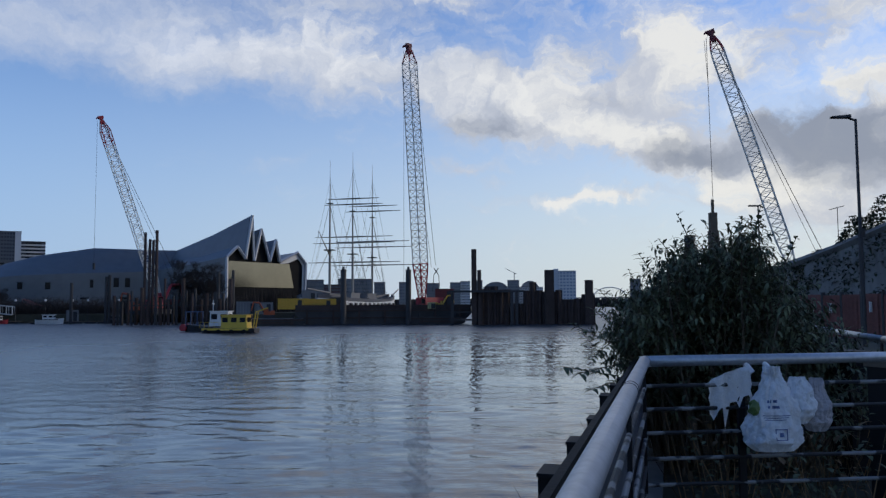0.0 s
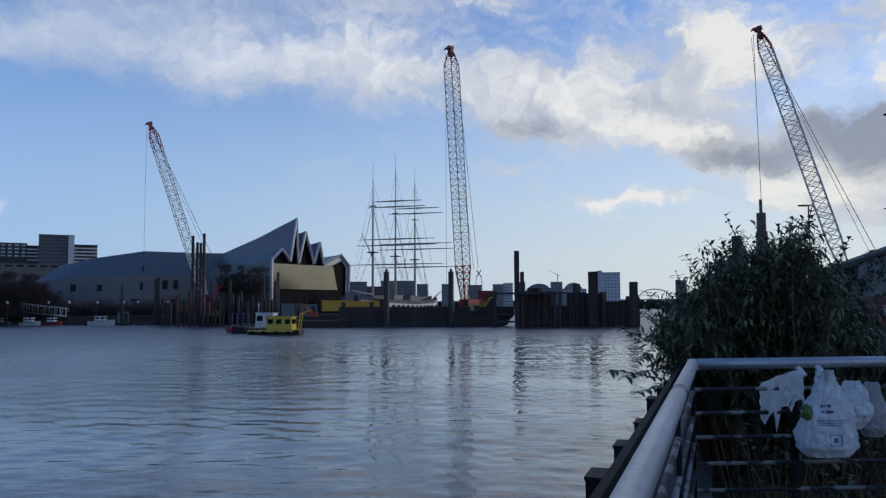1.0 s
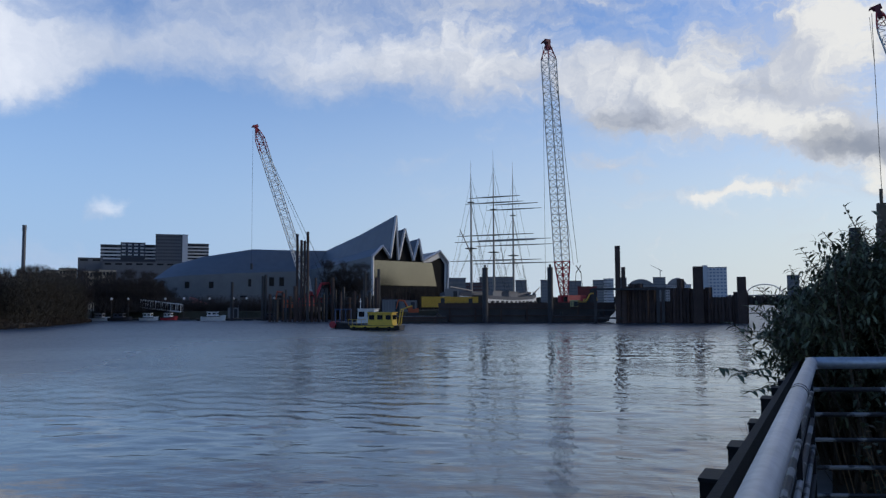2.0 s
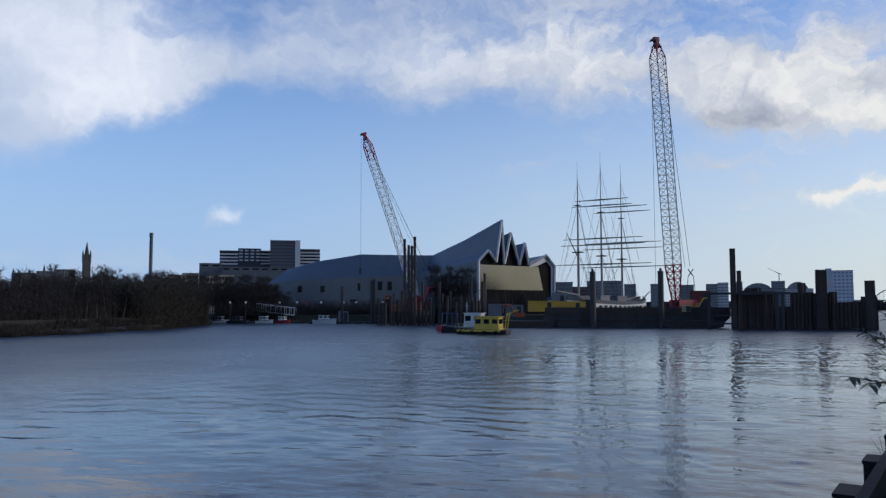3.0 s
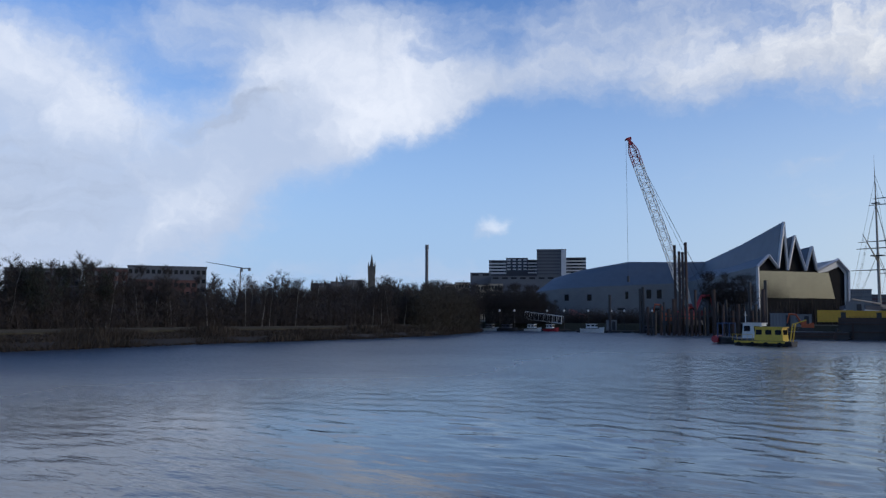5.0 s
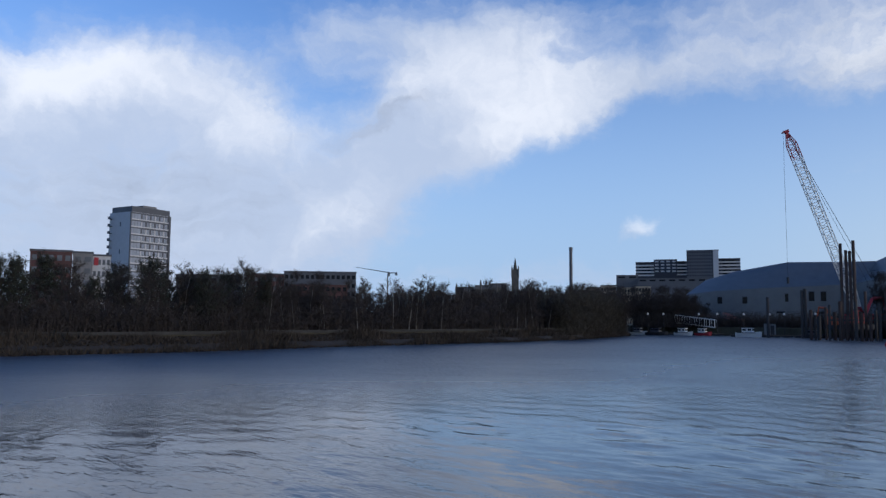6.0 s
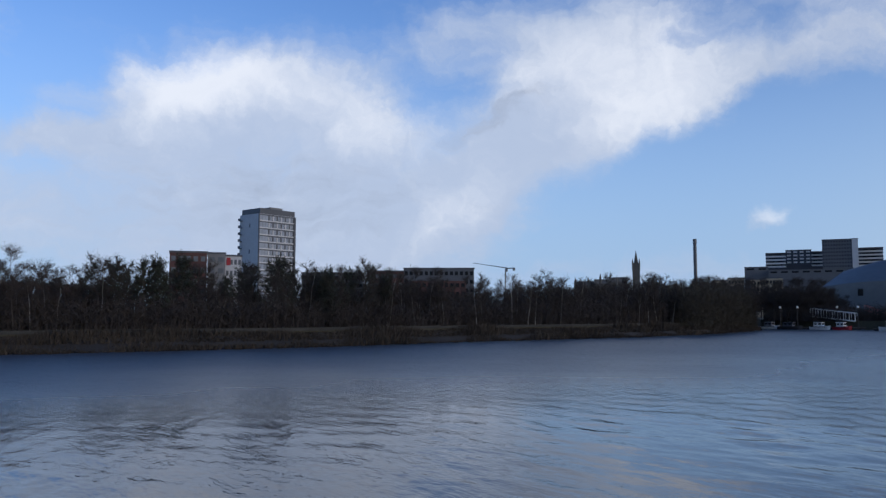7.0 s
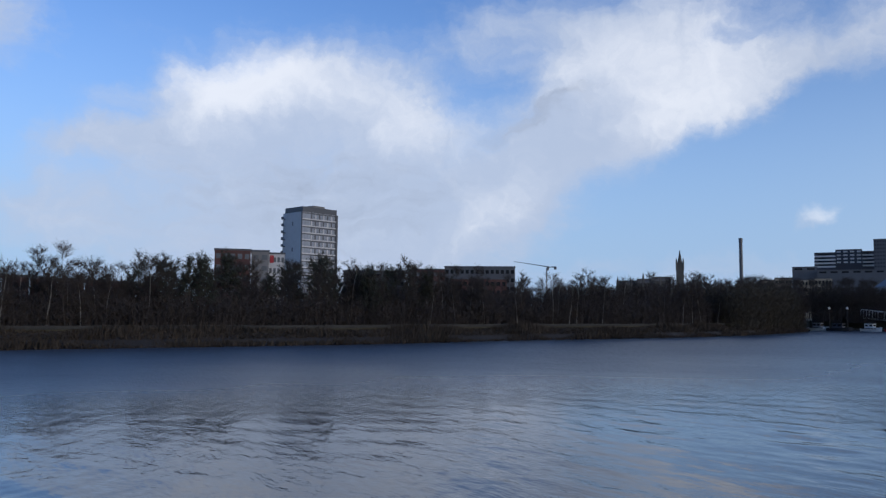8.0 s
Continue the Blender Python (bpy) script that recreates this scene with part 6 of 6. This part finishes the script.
# single sprays that hang out over the water
LEAF_ME = Shape()
leaf(LEAF_ME, Vector((0, 0, 0)), Vector((0, 1, 0)), Vector((0, 0, 1)), .105, .042)
LEAF_ME = LEAF_ME.mesh("leaf", LEAF)
for a0, e0, a1, e1, d0, d1 in ((12.2, -5.0, 8.5, -4.4, 7.2, 6.6), (11.6, -4.0, 9.9, -2.0, 7.4, 6.9), (12.8, -2.0, 10.6, -.3, 7.6, 7.2), (12.4, -4.2, 9.6, -4.9, 7.0, 6.5), (13.0, -3.2, 9.2, -1.4, 7.3, 6.9), (12.6, -.6, 11.2, 1.0, 7.6, 7.3), (12.9, -5.2, 10.4, -6.0, 7.0, 6.4), (12.0, -2.6, 10.4, -3.9, 7.2, 6.8), (19.5, 3.8, 18.4, 5.6, 8, 7.9), (20.5, 4.0, 20.9, 5.9, 8, 7.9), (16.5, 3, 15.3, 4.6, 8, 7.9), (17.5, 4.2, 16.6, 6.3, 8, 8), (21.5, 4.2, 22.1, 6.7, 8, 8), (15, 2, 13.9, 3.6, 8, 7.8), (23.4, 2.5, 24.2, 4.4, 8.2, 8.2)):
    p, q = polar(a0, d0, EYE + d0 * math.tan(radians(e0))) - bo, polar(a1, d1, EYE + d1 * math.tan(radians(e1))) - bo
    sp_ = part("spray", Shape().tube(p, q, .006, .003, n=4), STEM, bush)
    d = (q - p).normalized()
    n = int((q - p).length / .055)
    for k in range(n):
        for sg in (-1, 1):
            lf = part("leaf", LEAF_ME, LEAF, sp_)
            pos = p.lerp(q, (k + .6) / n)
            out = (d * .5 + d.cross(Vector((rr.uniform(-.4, .4), rr.uniform(-.4, .4), 1))).normalized() * sg + Vector((0, 0, rr.uniform(-.5, .2)))).normalized()
            lf.matrix_basis = Matrix.Translation(pos) @ out.to_track_quat("Y", "Z").to_matrix().to_4x4() @ Matrix.Diagonal((1, 1, 1, 1)) @ Matrix.Scale(rr.uniform(.6, 1.15), 4)
# brambles and dead weeds on the ground behind the railing
weeds, dry = Shape(), Shape()
for i in range(6500):
    x, y = rr.uniform(1.3, 5.5), rr.uniform(4.9, 11)
    if x < .28 * y + .15:
        continue
    z = GROUND + rr.random() ** 2 * .75
    d = Vector((rr.uniform(-1, 1), rr.uniform(-1, 1), rr.uniform(-.3, .7))).normalized()
    leaf(weeds if rr.random() < .72 else dry, Vector((x, y, z)), d, Vector((0, 0, 1)), rr.uniform(.04, .1), rr.uniform(.02, .045))
for i in range(700):
    x, y = rr.uniform(1.2, 5.2), rr.uniform(4.85, 9)
    if x > .28 * y + .1:
        ribbon(dry, Vector((x, y, GROUND)), Vector((x + rr.uniform(-.3, .3), y + rr.uniform(-.3, .3), GROUND + rr.uniform(.3, .9))), .006, rr)
for i in range(160):
    k = rr.uniform(0, 7)
    p = Vector((-.05 + .29 * k - .35, .5 + k, 3.0)) + Vector((rr.uniform(-.1, .1), rr.uniform(-.1, .1), 0))
    ribbon(dry, p, p + Vector((rr.uniform(-.2, .1), rr.uniform(-.15, .15), rr.uniform(.1, .35))), .005, rr)
tagged(part("weeds", weeds, LEAF), "low green brambles and weeds behind the railing", "weeds", kind="stuff")
tagged(part("dead_weeds", dry, DRY), "dry brown stalks and fallen leaves", "weeds", kind="stuff")
# ivy on the ramp wall, hedge at its foot and on its top
ivy = Shape()
for i in range(9000):
    k = rr.uniform(0, 3.6)
    j = int(k)
    (p, t0), (q, t1) = ((polar(*RAMP[j][:2]), RAMP[j][2]), (polar(*RAMP[j + 1][:2]), RAMP[j + 1][2]))
    f = k - j
    base, top = p.lerp(q, f), t0 + (t1 - t0) * f
    mode = rr.random()
    out = -base.normalized()
    if mode < .13:
        z = top - abs(rr.gauss(0, .9)) - .1
        z += 1.2 * min(0, noise.noise(Vector((k * 3, 0, z * .4))))
        c = base + out * .1
    elif mode < .42:
        z = rr.uniform(GROUND, 4.75 + .3 * math.sin(k * 7))
        c = base + out * rr.uniform(.3, 2.2)
    else:
        z = top - .1 + rr.random() ** 1.5 * (max(.05, min(1.6, (k - 1.5) * 1.5)) + .35 * math.sin(k * 9))
        c = base - out * rr.uniform(-.1, 1.5)
    leaf(ivy, Vector((c.x, c.y, max(z, GROUND))), Vector((rr.uniform(-1, 1), rr.uniform(-1, 1), rr.uniform(-.8, .5))).normalized(), Vector((0, 0, 1)), rr.uniform(.12, .3), rr.uniform(.08, .17))
tagged(part("ivy", ivy, IVY), "dark ivy and hedge growing over the ramp wall", "ivy", kind="stuff")

# ---- quay edge and railing ----
K = Vector((1.157, 4.586, 0))
RD = Vector((-.278, -.961, 0)).normalized()   # from the corner back towards the standpoint
CD = Vector((.984, .180, 0)).normalized()     # from the corner across
RZ = 3.87
STEPS = [.48, .62, .762, .915, 1.07, 1.22]
capb = Shape()
L0 = Vector((-RD.y, RD.x, 0))
L0 = L0 if L0.x < 0 else -L0
for w0, w1, z0, z1 in ((-.06, .28, 2.3, 2.82),):
    a0, b0 = K - RD * 6, K + RD * 9
    capb.loft([[v + L0 * w0 + Vector((0, 0, z0)), v + L0 * w1 + Vector((0, 0, z0)), v + L0 * w1 + Vector((0, 0, z1)), v + L0 * w0 + Vector((0, 0, z1))] for v in (a0, b0)])
structure("quay_coping", capb, CONC, "weathered grey capping beam along the quay")
# timber fender posts stand up outside the rail, tied by walings
FEND = mat("tarred_timber", (0.014, 0.013, 0.012), 0.75, 0, 0.5, 6, 0.004, 0.3, 0.2, (1, 1, 0.2))
ang = math.degrees(math.atan2(-RD.y, -RD.x)) - 90
fw = thing("fender_wall", (K.x, K.y, 0), "black tarred timber fender posts with grey walings", "fender")
for i in range(-5, 9):
    c = -RD * (-2.0 + i * .79 - .05 * (i % 2)) + L0 * .238
    top = 3.63 - .02 * (i % 3)
    po = part("fender_post", Shape().box((c.x, c.y, top / 2 - .5), (.082, .16, top + 1.0), ang), FEND, fw)
    part("top_plate", Shape().box((c.x, c.y, top + .006), (.09, .17, .012), ang), BLACK, po)
    part("bolt", Shape().tube((c + L0 * -.02 + RD * .085 + Vector((0, 0, top - .16))), (c + L0 * -.02 + RD * .1 + Vector((0, 0, top - .16))), .022, n=6), GALV, po)
for w0, w1, z0, z1, mt_ in ((.085, .138, 3.3, 3.66, mat("slate_painted_board", (0.09, 0.095, 0.11), 0.6, 0, 0.35, 3, 0.002)), (.142, .190, 3.42, 3.72, FEND), (.10, .190, 2.9, 3.2, FEND)):
    a0, b0 = -RD * 6, RD * 7
    part("waling", Shape().loft([[v + L0 * w0 + Vector((0, 0, z0)), v + L0 * w1 + Vector((0, 0, z0)), v + L0 * w1 + Vector((0, 0, z1 - .03)), v + L0 * (w1 - .02) + Vector((0, 0, z1)), v + L0 * w0 + Vector((0, 0, z1))] for v in (a0, b0)]), mt_, fw)


def railing(name, a, b, label, posts, bars=True, group="railings", tube_mt=GALV, r=.032, lift=0.0):
    """A tubular handrail with level bars between flat posts."""
    ob = thing(name, (a.x, a.y, GROUND), label, "railing", group)
    o = Vector((a.x, a.y, GROUND))
    h_ = RZ - GROUND
    part("handrail", Shape().tube((0, 0, h_), b - a + Vector((0, 0, h_)), r, n=20), tube_mt, ob, "galvanised tubular handrail", smooth=True)
    if bars:
        for i_, s_ in enumerate(STEPS):
            z = EYE - s_ - GROUND
            part("bar", Shape().tube((0, 0, z + lift * (i_ + 1)), b - a + Vector((0, 0, z)), .0115, n=8), BARSTEEL, ob)
    d = (b - a).normalized()
    tn = math.degrees(math.atan2(d.y, d.x))
    for t in posts:
        c = d * t
        post = part("post", Shape().box((c.x, c.y, h_ / 2 - .02), (.045, .018, h_ - .04), tn), BLACK, ob)
        part("base_plate", Shape().box((c.x, c.y, .01), (.16, .12, .02), tn), BLACK, post)
    return ob


ra = railing("railing", K, K + RD * 7.5, "galvanised tubular handrail over dark bars along the quay", (.06, 1.7, 3.3, 4.9, 6.5))
for t in (1.55, 1.63):
    c = RD * t
    part("joint_ring", Shape().tube(c + Vector((0, 0, RZ - GROUND)), c + RD * .012 + Vector((0, 0, RZ - GROUND)), .0335, n=20), BARSTEEL, ra)
rc = railing("railing", K, K + CD * 2.5, "galvanised handrail and bars across the quay end", (.60, 1.95, 2.45), lift=.0075)
part("elbow", Shape().tube((0, 0, RZ - GROUND - .03), (0, 0, RZ - GROUND + .028), .036, .028, n=16), GALV, rc)
E0 = K + CD * 2.5
E1, E2, E3 = Vector((4.0, 7.2, 0)), Vector((4.57, 9.2, 0)), Vector((5.7, 13.2, 0))
railing("railing", E0, E1, "pale handrail running back from the quay end", (.9, 1.7), True)
railing("railing", E1, E2, "pale handrail running back beside the shrubs", (.1, 1.2), True)
railing("railing", E2, E3, "pale handrail running back beside the shrubs", (.1, 2.0), True)
for aa, d, w in ((27.0, 7.6, .22), (29.3, 6.3, .2)):
    tp = thing("timber_post", polar(aa, d, GROUND), "thick dark timber post behind the railing", "post", "timber posts")
    part("post", Shape().box((0, 0, .5), (w, w, 1.02), 20), BLACK, tp)
    part("cap", Shape().box((0, 0, 1.03), (w + .03, w + .03, .04), 20), WOOD, tp)


# ---- rubbish bags tied to the railing ----
def plastic(name, colour):
    m = mat(name, colour, 0.4, 0, 0.14, 7, 0.012)
    n = m.node_tree.nodes
    p = n["Principled BSDF"]
    p.inputs["Transmission Weight"].default_value = 0.25
    p.inputs["IOR"].default_value = 1.2
    return m


PLASTIC, INK = plastic("thin_white_plastic", (0.84, 0.84, 0.85)), mat("blue_print", (0.10, 0.13, 0.28), 0.5)
GREEN = mat("green_wrapper", (0.10, 0.15, 0.04), 0.5, 0, 0.3, 20)


def bag_point(prof, w, dpt, h_, t, ang, seed):
    """Crumpled bag surface: t from bottom 0 to top 1."""
    k = t * (len(prof) - 1)
    i = min(int(k), len(prof) - 2)
    r = prof[i] + (prof[i + 1] - prof[i]) * (k - i)
    c, s_ = math.cos(ang), math.sin(ang)
    v = Vector((c * w / 2 * r, s_ * dpt / 2 * (r if t > .1 else r * .9), t * h_))
    q = Vector((c * 1.2, s_ * 1.2, t * 3 + seed))
    dn = noise.noise(q * 1.6) * .05 + noise.noise(q * 4.1) * .028 + noise.noise(q * 9.0) * .012 + abs(noise.noise(Vector((c * 6, s_ * 6, t * 2 + seed)))) * -.05 * (.15 + t) + noise.noise(Vector((c * 15, s_ * 15, t * 5 + seed))) * .012 * (.3 + t)
    return v + Vector((c, s_, .2)) * dn * .65 * (w / .38)


def rubbish_bag(at, turn, w, dpt, h_, prof, seed, label, print_=False, mt=None):
    ob = thing("plastic_bag", at, label, "bag", "rubbish bags", turn=turn)
    nr, na = 56, 84
    rings_ = [[bag_point(prof, w, dpt, h_, i / nr, 2 * math.pi * j / na, seed) for j in range(na)] for i in range(nr + 1)]
    sh = Shape().loft(rings_)
    sh.face(*reversed(rings_[0]))
    part("bag", sh, mt or PLASTIC, ob, smooth=True)

    def patch(x0, x1, z0, z1, name, n=5):
        s_ = Shape()
        rows = []
        for z in (z0, z1):
            rows.append([bag_point(prof, w * 1.012, dpt * 1.03, h_, z, -math.pi / 2 + (x0 + (x1 - x0) * k / n), seed) + Vector((0, -.005, 0)) for k in range(n + 1)])
        s_.loft(rows, close=False)
        part(name, s_, INK, ob, "dark blue print")

    if print_:
        for x0, x1, z0 in ((-.62, -.42, .585), (-.36, -.12, .585), (-.56, -.48, .52), (-.38, .0, .52)):
            patch(x0, x1, z0, z0 + .03, "print_bar")
        for r_ in range(3):
            patch(-.75 + r_ * .03, .25 - r_ * .06, .43 - r_ * .025, .437 - r_ * .025, "print_bar")
        patch(-.28, .1, .27, .28, "logo_edge"), patch(-.28, .1, .15, .16, "logo_edge"), patch(-.28, -.25, .15, .28, "logo_edge", 1), patch(.07, .1, .15, .28, "logo_edge", 1)
        patch(-.16, -.02, .19, .24, "logo_spot")
    return ob


def on_cross(a, z, out=-.05):
    """A place on the cross railing at a bearing."""
    t = math.tan(radians(a))
    k = (t * K.y - K.x) / (CD.x - t * CD.y)
    c = K + CD * k
    return (c.x, c.y + out, z)


b1 = rubbish_bag(on_cross(22.0, 3.355, -.10), 8, .345, .19, .48, (.72, 1.06, 1.04, .94, .86, .82, .74, .58, .42, .30, .26), 3.1, "knotted white plastic carrier bag of rubbish on the railing", True)
part("handle", Shape().tube((-.10, .05, .44), (-.14, .1, .53), .022, .012, n=6).tube((.02, .03, .44), (-.02, .11, .53), .02, .012, n=6), PLASTIC, b1)
rubbish_bag(on_cross(23.6, 3.50, -.07), 20, .22, .17, .27, (.5, .9, 1.0, .95, .85, .6, .3), 9.4, "crumpled white plastic bag wedged beside the larger bag")
rubbish_bag(on_cross(24.75, 3.45, -.06), -10, .19, .15, .31, (.5, .85, .95, .9, .7, .5, .42), 5.7, "torn grey-white plastic bag with food waste", mt=plastic("dirty_white_plastic", (0.50, 0.46, 0.47)))
fl = thing("plastic_sheet", on_cross(19.75, 3.5, -.02), "torn white plastic scrap hanging on the railing", "plastic")
fs, gx = Shape(), 10
rows_ = []
for i in range(gx + 1):
    t = i / gx
    z0, z1 = .06 + .12 * t - .05 * (i % 3 == 1), .33 - .09 * (1 - t) ** 2
    rows_.append([Vector((-.13 + .25 * t, .02 * math.sin(i * 1.9) + .015 * math.sin(j * 2.7 + i), (z1 + (z0 - z1) * j / 6) - (.09 if i == 4 and j == 6 else 0))) for j in range(7)])
fs.loft(rows_, close=False)
part("sheet", fs, PLASTIC, fl, smooth=True)
gb = thing("green_wrapper", on_cross(20.75, 3.56, -.12), "crumpled green food wrapper beside the bag", "litter")
gsh = Shape()
gsh.loft([[Vector((.032 * r_ * math.cos(j * .7854) + .01 * math.sin(i * 3 + j * 5), .03 * r_ * math.sin(j * .7854), z)) for j in range(8)] for i, (z, r_) in enumerate(((0, .5), (.02, 1), (.05, 1.1), (.075, .7), (.09, .2)))])
part("wrapper", gsh, GREEN, gb)


# ---- loose gear on the barge decks ----
rng = random.Random(31)
for i in range(26):
    a_ = rng.uniform(-10.2, .4)
    d_ = rng.uniform(174.5, 184)
    w_, h_ = rng.uniform(.6, 2.0), rng.uniform(.4, 1.0)
    mt_ = rng.choice((DARKSTEEL, RUST, CITY, DARKSTEEL, WOOD, WHITE))
    if rng.random() < .6:
        cr = thing("crate", polar(a_, d_, 3.4), "weathered equipment crate on the barge deck", "crate", "deck gear", turn=rng.uniform(-30, 30))
        part("box", Shape().box((0, 0, h_ / 2), (w_, .9, h_)), mt_, cr)
        part("lid", Shape().box((0, 0, h_ + .04), (w_ + .08, .98, .08)), DARKSTEEL, cr)
    else:
        dr = thing("drum", polar(a_, d_, 3.4), "dark steel drum on the barge deck", "drum", "deck gear")
        part("shell", Shape().tube((0, 0, 0), (0, 0, .9), .3, n=12), rng.choice((BLUE, RUST, DARKSTEEL)), dr)
        part("rim", Shape().tube((0, 0, .86), (0, 0, .92), .32, n=12), DARKSTEEL, dr)
fence = thing("deck_fence", polar(-5, 173.0, 3.4), "thin steel guard rail along the barge edge", "railing", turn=4)
for i in range(18):
    part("stanchion", Shape().tube((-15 + i * 1.8, 0, 0), (-15 + i * 1.8, 0, 1.1), .035, n=4), DARKSTEEL, fence)
for z in (.55, 1.1):
    part("rail", Shape().tube((-15, 0, z), (15.6, 0, z), .025, n=4), DARKSTEEL, fence)
